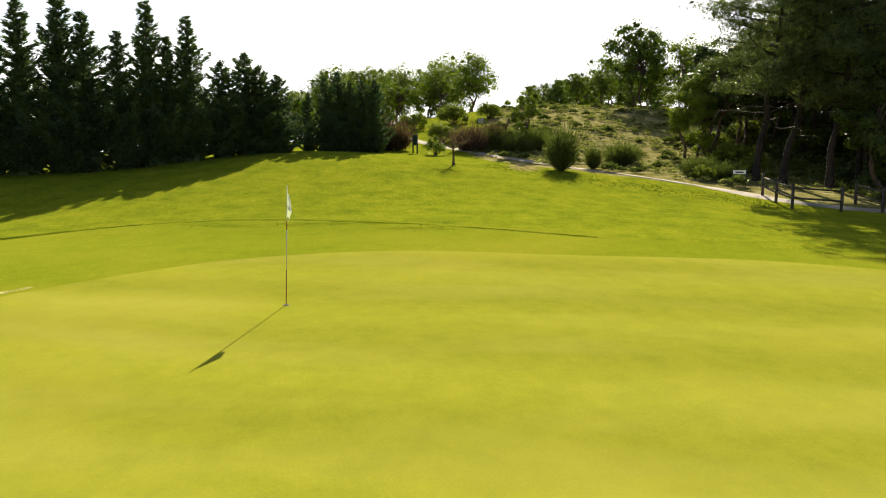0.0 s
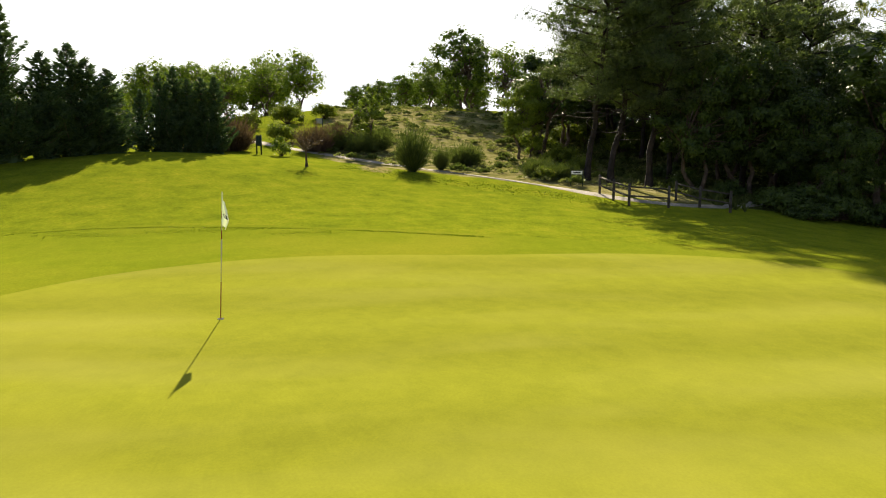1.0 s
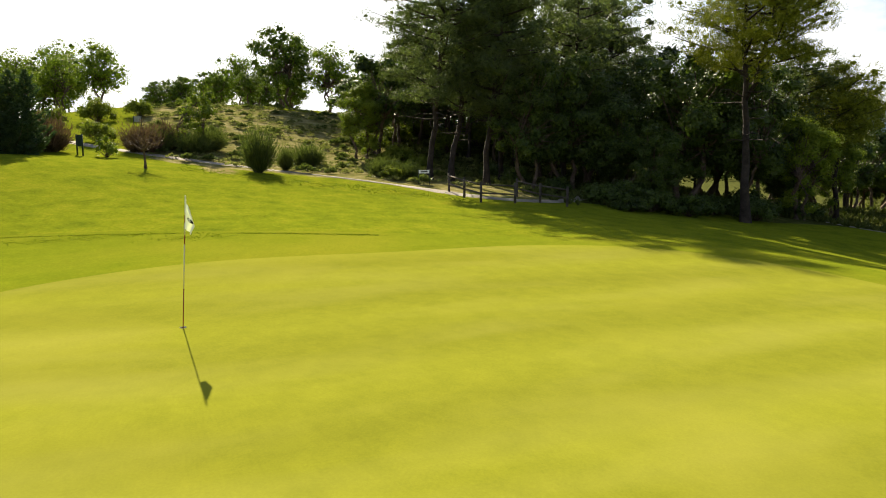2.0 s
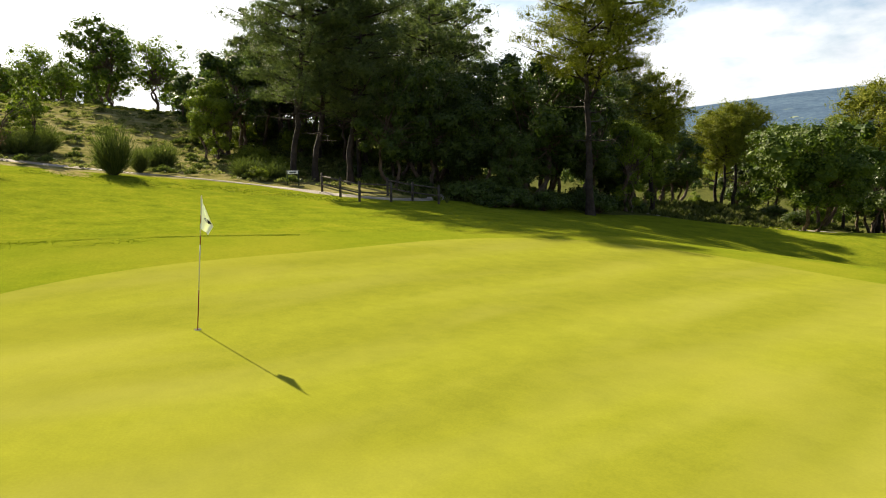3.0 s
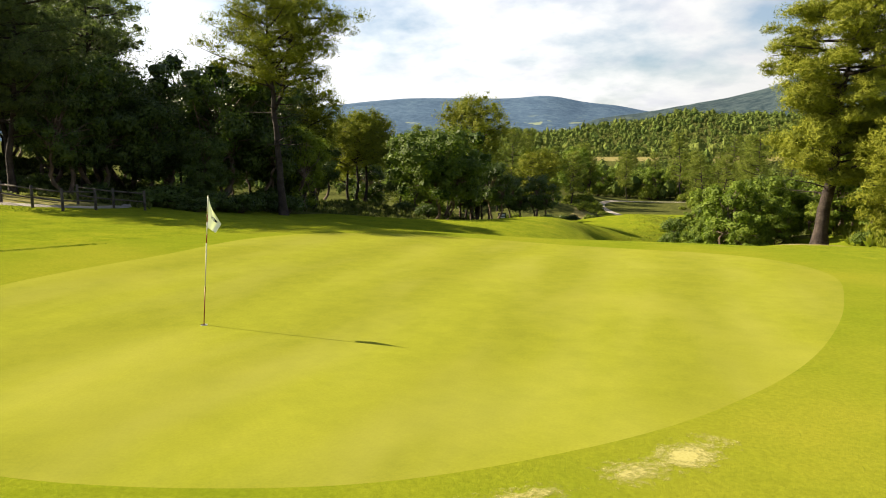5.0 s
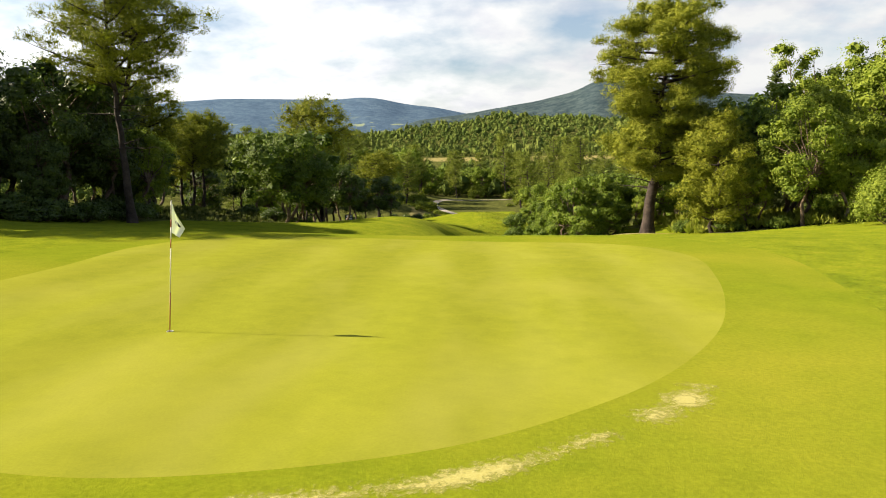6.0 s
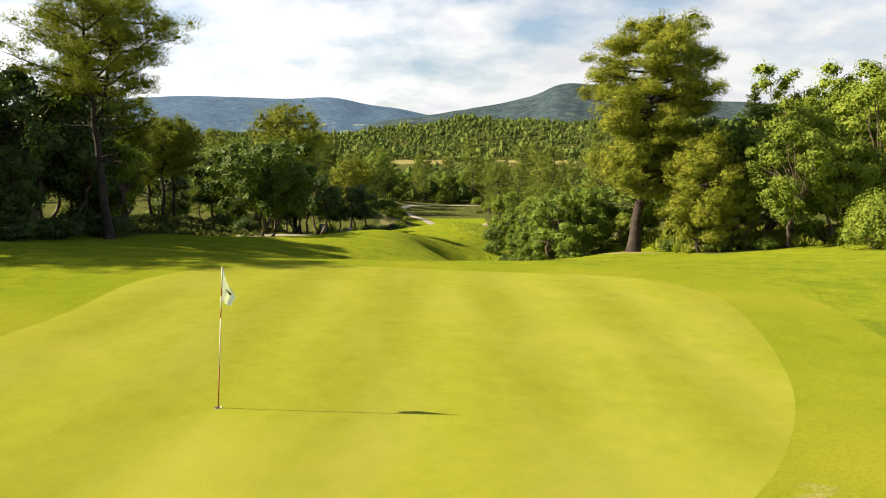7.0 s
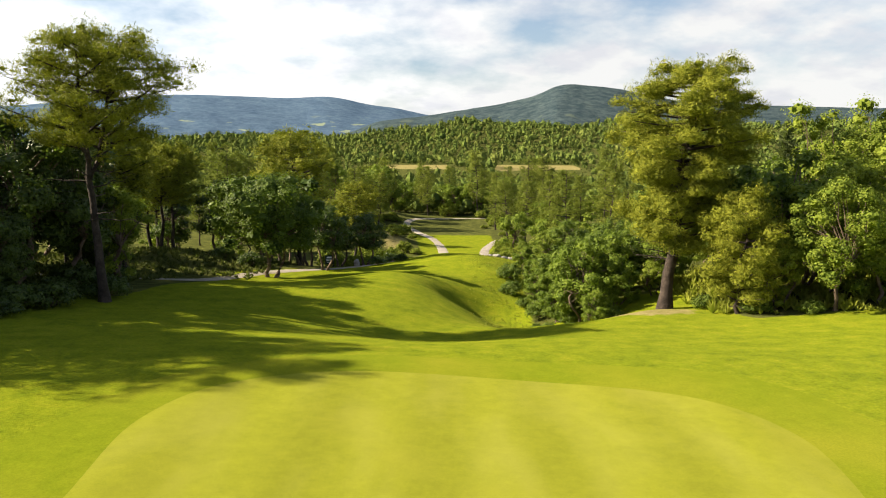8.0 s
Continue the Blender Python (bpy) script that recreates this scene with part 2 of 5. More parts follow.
# ---------------------------------------------------------------- terrain
MOUNDS = [
    (0, 0, 9, -0.12), (10, 2, 9, -0.10), (-8, 4, 7, 0.32), (4, 14, 7, -0.32), (-10, -6, 9, 0.14), (-22, 4, 8, -0.26), (-20, 16, 8, -0.19),
    (-30, 14, 10, 0.42), (-26, -8, 9, 0.46), (-14, 28, 9, -0.52), (0, 30, 9, -1.72), (14, 27, 9, -1.09), (25, 30, 10, -0.65), (16, 38, 7, -1.07),
    (8, 44, 5, -2.22), (-1, 43, 6, 0.15), (2, 40, 4, -0.41), (-14, 50, 10, -0.83), (-26, 62, 12, 2.17), (-6, 62, 9, 0.06), (4, 70, 10, 1.43),
    (-45, 5, 12, 0.53), (-60, 24, 14, -1.14), (-38, 36, 12, 1.43), (20, 10, 10, -0.37), (0, -14, 12, 0.31), (12, 55, 7, -2.64), (3, 31, 5, -0.54),
    (5, 37, 4, -0.83), (10, 38, 4.5, -1.87), (6, 47, 5, -0.81), (13, 35, 3.5, 0.42), (-17, 118, 9, 3.00), (-8.5, 113, 5, 2.00), (-24, 160, 14, 5.00), (-16.5, -21.5, 5.5, 0.7),
    (-1.5, 48, 5, 0.5), (4.5, 46, 3.2, -0.9), (7.5, 41, 3, -0.6), (8, 57, 4, 1.3), (5.5, 64, 6, 0.7), (3, 79, 7, 1.3), (14.6, 35.6, 3.2, 0.28),
]


def step(v, a, b):
    t = np.clip((v - a) / (b - a), 0, 1)
    return t * t * (3 - 2 * t)


def height(x, y):
    """The lie of the land: valley falling north, scrubby hill to the west, wooded hills far off."""
    x, y = np.asarray(x, float), np.asarray(y, float)
    z = -9.2 * step(y, 16, 104) + 7.5 * step(-x, 28, 66) * np.exp(-((y - 23) / 36) ** 2)
    z = z + 2.3 * step(-x, 6, 28) * np.exp(-((y + 9) / 24) ** 2)
    z = z + 8.5 * step(y, 310, 425) + 38 * step(y, 430, 760) * (0.5 + 0.42 * step(x, -170, 70) + 0.07 * np.sin(x / 31 + 1) + 0.05 * np.sin(x / 13))
    for cx, cy, r, a in MOUNDS:
        z = z + a * np.exp(-((x - cx) ** 2 + (y - cy) ** 2) / r ** 2)
    return z


def ground_z(x, y):
    return float(height(x, y))


def np_mesh(name, verts, faces, mats, smooth=False, face_mats=None):
    """A mesh from arrays: verts (n, 3), faces (m, 3 or 4)."""
    verts, faces = np.asarray(verts, np.float32), np.asarray(faces, np.int32)
    me = bpy.data.meshes.new(name)
    k = faces.shape[1]
    me.vertices.add(len(verts)), me.loops.add(faces.size), me.polygons.add(len(faces))
    me.vertices.foreach_set("co", verts.ravel())
    me.loops.foreach_set("vertex_index", faces.ravel())
    me.polygons.foreach_set("loop_start", np.arange(0, faces.size, k, dtype=np.int32))
    for m in mats:
        me.materials.append(m)
    if face_mats is not None:
        me.polygons.foreach_set("material_index", np.asarray(face_mats, np.int32))
    me.polygons.foreach_set("use_smooth", np.full(len(faces), smooth))
    me.update(calc_edges=True)
    return me


def part(name, bm, mat, parent=None, label=""):
    """Links a bmesh or mesh as one object under a thing or a part."""
    if isinstance(bm, bmesh.types.BMesh):
        me = bpy.data.meshes.new(name)
        bm.to_mesh(me)
        bm.free()
    else:
        me = bm
    if mat is not None and not me.materials:
        me.materials.append(mat)
    ob = new(name, me)
    ob.parent = parent
    if label:
        tagged(ob, label)
    return ob


def grid_faces(nx, ny):
    i, j = np.meshgrid(np.arange(nx - 1), np.arange(ny - 1), indexing="ij")
    a = (i * ny + j).ravel()
    return np.stack([a, a + ny, a + ny + 1, a + 1], 1)


def spaced(lo, hi, near, n):
    """Coordinates, dense about the middle and wide far away."""
    u = np.linspace(-1, 1, n)
    c = np.sinh(u * 6.5) / np.sinh(6.5)
    return np.where(c < 0, -c * lo, c * hi) + near


# ground: one sheet to the horizon
gx, gy = spaced(-5200, 5200, -2.0, 370), spaced(-4000, 5600, 20.0, 420)
GX, GY = np.meshgrid(gx, gy, indexing="ij")
GZ = height(GX, GY)

M_GROUND, n, l, p = material("land", 0.9)
p.inputs["Specular IOR Level"].default_value = 0.0
p.inputs["Sheen Weight"].default_value, p.inputs["Sheen Roughness"].default_value = 0.025, 0.5
p.inputs["Sheen Tint"].default_value = (0.9, 0.95, 0.35, 1)
co = n.new("ShaderNodeTexCoord").outputs["Object"]
zone = n.new("ShaderNodeVertexColor")
zone.layer_name = "zone"
zs = n.new("ShaderNodeSeparateColor")
l.new(zone.outputs["Color"], zs.inputs[0])
big, mid, fine = node_noise(n, l, 0.12, 5, 0.6, co), node_noise(n, l, 0.9, 6, 0.7, co), node_noise(n, l, 9.0, 6, 0.75, co)
lawn = node_ramp(n, l, mid.outputs["Fac"], (0.28, (0.080, 0.114, 0.006)), (0.52, (0.140, 0.167, 0.0075)), (0.75, (0.194, 0.198, 0.013))).outputs[0]
scrubland = node_ramp(n, l, mid.outputs["Fac"], (0.30, (0.080, 0.082, 0.022)), (0.48, (0.155, 0.145, 0.05)), (0.68, (0.27, 0.235, 0.125))).outputs[0]
woodfloor = node_ramp(n, l, mid.outputs["Fac"], (0.3, (0.024, 0.03, 0.010)), (0.55, (0.062, 0.068, 0.018)), (0.75, (0.135, 0.135, 0.035))).outputs[0]
bare = node_ramp(n, l, mid.outputs["Fac"], (0.3, (0.145, 0.125, 0.040)), (0.7, (0.255, 0.215, 0.095))).outputs[0]


def ragged(channel):
    s = node_math(n, l, "ADD", channel, node_math(n, l, "MULTIPLY", node_math(n, l, "SUBTRACT", mid.outputs["Fac"], 0.5), 0.9))
    return node_ramp(n, l, s, (0.42, (0, 0, 0)), (0.58, (1, 1, 1))).outputs[0]


col = node_mix(n, l, ragged(zs.outputs["Red"]), lawn, scrubland)
col = node_mix(n, l, ragged(zs.outputs["Green"]), col, woodfloor)
col = node_mix(n, l, ragged(zs.outputs["Blue"]), col, bare)
grain = node_ramp(n, l, fine.outputs["Fac"], (0.25, (0.62, 0.62, 0.6)), (0.75, (1.3, 1.3, 1.28))).outputs[0]
l.new(node_mix(n, l, 1.0, col, grain, "MULTIPLY"), p.inputs["Base Color"])
add_bump(n, l, p, fine.outputs["Fac"], 0.6, 0.06)

ground_me = np_mesh("ground", np.stack([GX.ravel(), GY.ravel(), GZ.ravel()], 1), grid_faces(len(gx), len(gy)), [M_GROUND], True)
X, Y = GX.ravel(), GY.ravel()
# scrub on the west hill, litter under the woods, bare soil in places
scrub = step(-(X + 29 - 0.62 * (Y - 4)), -1.5, 1.5) * step(Y, -1, 3) * step(-Y, -120, -60) * step(X, -62, -56) * np.maximum(step(-X, 30, 34), step(-Y, -23, -18))
track = np.interp(Y, [20, 26, 33, 40, 43.5, 47.2, 54.2, 57.8, 62.6, 68, 80], [-18.6, -17.8, -17.6, -20, -20, -17.4, -15, -12.6, -8.3, -5, -2])
wood = step(track - 0.9 - X, 0, 1.5) * step(Y, 19, 22)
wood = np.maximum(wood, step(-15.2 - X, 0, 1.5) * step(Y, 30, 33) * step(-Y, -54, -50))
wood = np.maximum(wood, step(X, 18.5, 20) * step(Y, 30, 33))
wood = np.maximum(wood, step(X - 7.5 - 0.06 * (Y - 40), 0, 2) * step(Y, 41, 45) * step(14.2 - X, -40, 0.5))
loop_west = np.interp(Y, [68, 78, 92, 104, 122, 135, 148, 158, 166], [-5.5, -3, 1, 2.2, 0.4, -3.2, -6, -3.5, -3])
wood = np.maximum(wood, step(Y, 76, 86) * np.maximum(np.maximum(step(loop_west - 2 - X, 0, 3), step(X, 10, 12.5)), 0.75 * step(Y, 124, 134)))
field = step(24 - np.abs(Y - 402 - 0.1 * X), 0, 6) * (np.abs(X - 55) < 24) + step(20 - np.abs(Y - 404), 0, 6) * (np.abs(X + 14) < 18)
soil = np.exp(-(((X - 14.2) / 3.4) ** 2 + ((Y - 35.0) / 2.3) ** 2)) * 1.0 + np.exp(-(((X + 5.6) / 2.4) ** 2 + ((Y - 110) / 5) ** 2)) + np.exp(-(((X + 27.5) / 2.6) ** 2 + ((Y - 4.2) / 1.5) ** 2)) * 0.75 + field
zcol = np.stack([scrub, wood, soil, np.ones_like(X)], 1).astype(np.float32)
attr = ground_me.color_attributes.new("zone", "FLOAT_COLOR", "POINT")
attr.data.foreach_set("color", zcol.ravel())
ground = tagged(new("ground", ground_me), "rolling land of mown grass, scrub and woodland floor", "ground", kind="structure")


def closed_curve(points, n):
    """A smooth closed outline through a few corners."""
    P, out = [Vector(q) for q in points], []
    k, per = len(points), n // len(points)
    for i in range(k):
        a, b, c, d = P[i - 1], P[i], P[(i + 1) % k], P[(i + 2) % k]
        for s in range(per):
            t = s / per
            out.append(0.5 * ((2 * b) + (c - a) * t + (2 * a - 5 * b + 4 * c - d) * t * t + (3 * b - a - 3 * c + d) * t ** 3))
    return np.array([(q.x, q.y) for q in out])


def open_curve(points, per=10):
    P = [Vector((*q, 0)) for q in points]
    P = [2 * P[0] - P[1]] + P + [2 * P[-1] - P[-2]]
    out = []
    for i in range(1, len(P) - 2):
        a, b, c, d = P[i - 1], P[i], P[i + 1], P[i + 2]
        for s in range(per):
            t = s / per
            out.append(0.5 * ((2 * b) + (c - a) * t + (2 * a - 5 * b + 4 * c - d) * t * t + (3 * b - a - 3 * c + d) * t ** 3))
    out.append(P[-2])
    return np.array([(q.x, q.y) for q in out])


def draped_ring(name, inner, outer, lift, mat, rings=18):
    """A sheet between two closed outlines, lying on the land."""
    k = len(outer)
    u = np.linspace(0, 1, rings)
    P = inner[None] + (outer - inner)[None] * u[:, None, None]
    z = height(P[..., 0], P[..., 1]) + lift
    r, s = np.meshgrid(np.arange(rings - 1), np.arange(k), indexing="ij")
    a, c = (r * k + s).ravel(), (r * k + (s + 1) % k).ravel()
    return np_mesh(name, np.concatenate([P, z[..., None]], 2).reshape(-1, 3), np.stack([a, a + k, c + k, c], 1), [mat], True)


def draped_disc(name, outline, lift, mat, rings=26, hole=None):
    """A sheet inside a closed outline, lying on the land; hole: centre and radius of a round opening."""
    c = np.array(hole[:2]) if hole else outline.mean(0)
    k = len(outline)
    u = np.linspace(0, 1, rings) ** 0.8
    start = hole[2] if hole else 0.02
    way = outline - c
    far = np.linalg.norm(way, axis=1)[:, None]
    inner = c + way / far * start
    P = inner[None] + (outline - inner)[None] * u[:, None, None]
    z = height(P[..., 0], P[..., 1]) + lift
    V = np.concatenate([P, z[..., None]], 2).reshape(-1, 3)
    r, s = np.meshgrid(np.arange(rings - 1), np.arange(k), indexing="ij")
    a, b = (r * k + s).ravel(), (r * k + (s + 1) % k).ravel()
    F = np.stack([a, a + k, b + k, b], 1)
    return np_mesh(name, V, F, [mat], True)


def ribbon(name, line, width, lift, mat, across=7, crown=0.02, wobble=0.12):
    """A strip that follows the land along a line, with uneven edges."""
    t = np.gradient(line, axis=0)
    t /= np.linalg.norm(t, axis=1)[:, None]
    side = np.stack([t[:, 1], -t[:, 0]], 1)
    u = np.linspace(-1, 1, across)
    rng = np.random.RandomState(5)
    w = np.asarray(width) / 2 * (1 + wobble * rng.uniform(-1, 1, len(line)))
    P = line[:, None] + side[:, None] * (u[None, :, None] * w[:, None, None])
    z = height(P[..., 0], P[..., 1]) + lift + crown * (1 - u ** 2)[None]
    z[:, 0] -= lift + 0.05
    z[:, -1] -= lift + 0.05
    return np_mesh(name, np.concatenate([P, z[..., None]], 2).reshape(-1, 3), grid_faces(len(line), across), [mat], True)


GREEN_EDGE = closed_curve([(-5.3, 0.6, 0), (-5.2, 5.5, 0), (-5.7, 10.5, 0), (-4.4, 14, 0), (-0.5, 16, 0), (5, 15.4, 0), (9.5, 13.8, 0), (11.3, 10.6, 0), (10.8, 6.3, 0),
                           (9.5, 1.8, 0), (8.0, -1.2, 0), (6.4, -3.2, 0), (4.4, -4.7, 0), (1.5, -5.4, 0), (-1.2, -4.6, 0), (-3.9, -2.7, 0)], 192)
APRON_EDGE = closed_curve([(-10.7, -1.5, 0), (-9.8, 2, 0), (-8.8, 5.5, 0), (-7.7, 10, 0), (-6.2, 15, 0), (-1, 18.4, 0), (6, 17.8, 0), (12, 16, 0), (14, 11, 0),
                           (13.2, 5, 0), (11.6, -0.5, 0), (9, -4.8, 0), (4.5, -8.0, 0), (-1, -9.5, 0), (-6.8, -10, 0), (-10.3, -6.2, 0)], 192)
PIN = (0.0, 0.0)
tagged(new("apron", draped_ring("apron", GREEN_EDGE, APRON_EDGE, 0.014, M_APRON, 24)), "closely mown yellow-green apron round the putting green", "grass", kind="structure")
tagged(new("putting_green", draped_disc("putting_green", GREEN_EDGE, 0.014, M_GREEN, 44, hole=(*PIN, 0.054))), "smooth yellow-green putting green with mowing stripes", "putting green", kind="structure")

# paths of pale gravel
PATH_WEST = open_curve([(-46, -8), (-40.5, -4.4), (-36.5, -1.6), (-33, 2.1), (-30.4, 5.4), (-27.4, 8.4), (-25, 11.0), (-22.6, 13.6), (-20.3, 15.9), (-19.4, 18.4), (-20.5, 21.5), (-24, 26), (-27, 33), (-24, 39.5), (-20, 43.5), (-17, 47.2), (-14.6, 54.2), (-12.4, 57.8), (-8.3, 62.6), (-5.5, 68), (-3, 78), (1.0, 92), (2.2, 104), (0.4, 122), (-3.2, 135), (-6, 148), (-3.5, 158), (4.4, 164), (14, 166)])
tagged(new("path", ribbon("path", PATH_WEST, np.interp(PATH_WEST[:, 1], [4, 7, 9, 12.5, 14.5, 22, 40], [1.0, 0.7, 0.4, 0.4, 1.5, 1.1, 1.9]), 0.015, M_GRAVEL)), "pale gravel cart path winding past the green", "path", kind="structure")
PATH_SPUR = open_curve([(9.5, 92), (8.6, 103), (9.5, 112), (12, 122)])
tagged(new("path", ribbon("path", PATH_SPUR, 1.8, 0.03, M_GRAVEL)), "short pale gravel spur beside the fairway", "path", kind="structure")

# ---------------------------------------------------------------- vegetation builders


def tube(points, radii, sides=7):
    """A tapered limb along a line of points."""
    P = np.asarray(points, float)
    T = np.gradient(P, axis=0)
    T /= np.linalg.norm(T, axis=1)[:, None] + 1e-9
    ref = np.where(np.abs(T[:, 2:3]) > 0.9, np.array([[1.0, 0, 0]]), np.array([[0, 0, 1.0]]))
    A = np.cross(T, ref)
    A /= np.linalg.norm(A, axis=1)[:, None] + 1e-9
    B = np.cross(T, A)
    a = np.linspace(0, 2 * np.pi, sides, endpoint=False)
    V = P[:, None] + np.asarray(radii, float)[:, None, None] * (np.cos(a)[None, :, None] * A[:, None] + np.sin(a)[None, :, None] * B[:, None])
    r, s = np.meshgrid(np.arange(len(P) - 1), np.arange(sides), indexing="ij")
    i, j = (r * sides + s).ravel(), (r * sides + (s + 1) % sides).ravel()
    return V.reshape(-1, 3), np.stack([i, j, j + sides, i + sides], 1)


def joined(pieces):
    V, F, k = [], [], 0
    for v, f in pieces:
        V.append(v), F.append(f + k)
        k += len(v)
    return np.concatenate(V), np.concatenate(F)


def unit(v):
    return v / (np.linalg.norm(v, axis=-1, keepdims=True) + 1e-9)


def leaves(centres, ways, length, width, rng, normals=None):
    """Pointed four-cornered leaves from arrays of places and directions."""
    n = len(centres)
    if normals is not None:
        ways = unit(np.cross(normals, ways))
        side = unit(np.cross(normals, ways))
    else:
        side = unit(np.cross(ways, rng.normal(size=(n, 3))))
    L, W = (length * rng.uniform(0.7, 1.3, n))[:, None], (width * rng.uniform(0.7, 1.3, n))[:, None]
    fold = unit(np.cross(ways, side)) * W * 0.14
    V = np.stack([centres - ways * L * 0.5, centres + side * W * 0.5 + fold, centres + ways * L * 0.5, centres - side * W * 0.5 + fold], 1).reshape(-1, 3)
    return V, np.arange(4 * n).reshape(n, 4)


def ball(rng, n, shell=0.45):
    """Points in a unit ball, more of them towards its skin."""
    d = unit(rng.normal(size=(n, 3)))
    return d * (rng.uniform(shell ** 3, 1, n) ** (1 / 3))[:, None], d


def quad_ball(n):
    """A unit ball of squares: the six sides of a cube, n by n, blown up."""
    V, F = [], []
    u = np.tan(np.linspace(-1, 1, n + 1) * np.pi / 4)
    A, B = np.meshgrid(u, u, indexing="ij")
    for axis in range(3):
        for sign in (-1, 1):
            P = np.empty((n + 1, n + 1, 3))
            P[..., axis], P[..., (axis + 1) % 3], P[..., (axis + 2) % 3] = sign, A, sign * B
            F.append(grid_faces(n + 1, n + 1) + len(V) * (n + 1) ** 2)
            V.append(unit(P.reshape(-1, 3)))
    V, F = np.concatenate(V), np.concatenate(F)
    key = np.round(V, 5)
    _, first, back = np.unique(key, axis=0, return_index=True, return_inverse=True)
    return V[first], back.ravel()[F]


def hearts(centres, radii, flat, rng, n=3, fill=0.8, low=0.55):
    """The dense inner leafage of clumps: jagged knots, one for each centre."""
    U, F = quad_ball(n)
    Q, R = np.asarray(centres, float), np.asarray(radii, float)
    reach = rng.uniform(low, 1.0, (len(Q), len(U), 1)) * fill
    V = Q[:, None] + U[None] * reach * np.stack([R, R, R * flat], 1)[:, None]
    return V.reshape(-1, 3), (F[None] + (np.arange(len(Q)) * len(U))[:, None, None]).reshape(-1, 4)


def finish(name, trunk, crown, bark, leaf, crown_name="crown"):
    """A tree: an Empty at its foot with a trunk and a crown under it."""
    root = new(name)
    root.empty_display_size = 0.3
    if trunk is not None:
        part("trunk", np_mesh("trunk", *trunk, [bark], True), None, root)
    part(crown_name, np_mesh(crown_name, *crown, [leaf]), None, root)
    return root


def bent_trunk(rng, H, r0, r1, lean=(0, 0), wander=0.25, n=10):
    u = np.linspace(0, 1, n)
    off = np.cumsum(rng.normal(scale=wander / n ** 0.5, size=(n, 2)), axis=0)
    off -= off[0]
    P = np.stack([off[:, 0] + lean[0] * u, off[:, 1] + lean[1] * u, u * H - 0.15], 1)
    r = r0 + (r1 - r0) * u ** 0.9
    r[0] *= 1.35
    return P, r


def pine(name, seed, H, crown_from, crown_r, leaf, trunk_r=0.24, lean=(0, 0), branches=46, clumps=5, tufts=26, blade=0.27, shape=0.42, one_sided=0.0, fork=0.0, bare=5, wander=0.4, clump_r=0.62, flat=0.9, heart=3, fill=0.36, profile=None, rise_by=(0.05, 0.6)):
    """A Mediterranean pine: bare trunk, dead lower twigs, billowing clumps of needle tufts."""
    rng = np.random.RandomState(seed)
    P, r = bent_trunk(rng, H * 0.96, trunk_r, 0.03, lean, wander, 14)
    wood, C, D, N, K, KR = [tube(P[:-1], r[:-1], 10) if fork else tube(P, r, 10)], [], [], [], [], []
    spine = lambda u: np.array([np.interp(u, np.linspace(0, 1, len(P)), P[:, k]) for k in range(3)])
    if fork:
        a = rng.uniform(0, 6.28)
        Q = np.array([spine(fork) + (spine(min(1, fork + (1 - fork) * s * 0.92)) - spine(fork)) + np.array([math.cos(a), math.sin(a), 0]) * crown_r * 0.45 * s ** 0.7 for s in np.linspace(0, 1, 9)])
        wood.append(tube(Q, np.linspace(trunk_r * 0.62, 0.03, 9), 8))
    for b in range(branches):
        u = crown_from + (1 - crown_from) * ((b + rng.uniform(0, 1)) / branches) ** 0.9
        s = (u - crown_from) / (1 - crown_from)
        prof = max(0.2, max(0.0, 1 - ((s - shape) / (1.03 - shape if s > shape else shape + 0.25)) ** 2) ** 0.42)
        if profile:
            prof = np.interp(s, [q[0] for q in profile], [q[1] for q in profile])
        az = b * 2.399 + rng.uniform(-0.5, 0.5)
        out = np.array([math.cos(az), math.sin(az), 0])
        L = crown_r * prof * rng.uniform(0.66, 1.06) * (1 + one_sided * math.cos(az))
        start = spine(max(0.02, u - 0.06 * prof))
        if fork and b % 2 and u > fork:
            k = (u - fork) / (1 - fork)
            start = np.array([np.interp(k, np.linspace(0, 1, 9), Q[:, c]) for c in range(3)])
        rise = rng.uniform(*rise_by) * (0.95 - 0.5 * s)
        bend = unit(np.cross(out, [0, 0, 1.0])) * rng.uniform(-0.2, 0.2) * L
        k = np.linspace(0, 1, 6)[:, None]
        B = start + out * L * k + np.array([0, 0, 1]) * L * rise * k ** 1.4 + bend * k ** 2
        wood.append(tube(B, np.linspace(0.028 + 0.018 * L, 0.012, 6), 5))
        for c in range(clumps):
            f = 0.36 + 0.66 * (c + rng.uniform(0, 1)) / clumps
            q = np.array([np.interp(f, k[:, 0], B[:, i]) for i in range(3)])
            q = q + rng.normal(scale=(0.26, 0.26, 0.17), size=3) * (0.4 + 0.25 * L)
            if c % 2:
                wood.append(tube(np.array([q * 0.55 + np.array([np.interp(max(0.0, f - 0.2), k[:, 0], B[:, i]) for i in range(3)]) * 0.45, q]), [0.018, 0.008], 3))
            R = clump_r * rng.uniform(0.65, 1.25)
            pts, d = ball(rng, int(tufts * rng.uniform(0.7, 1.3)), 0.55)
            pts[:, 2] = np.where(pts[:, 2] < 0, pts[:, 2] * 0.45, pts[:, 2])
            K.append(q + [0, 0, 0.12 * R]), KR.append(R)
            C.append(q + pts * np.array([R, R, R * flat]))
            D.append(unit(d * 0.7 + np.array([0, 0, 0.75]) + out * 0.35))
            N.append(unit(d + out * 0.3 + np.array([0, 0, 0.2]) + rng.normal(scale=0.2, size=d.shape)))
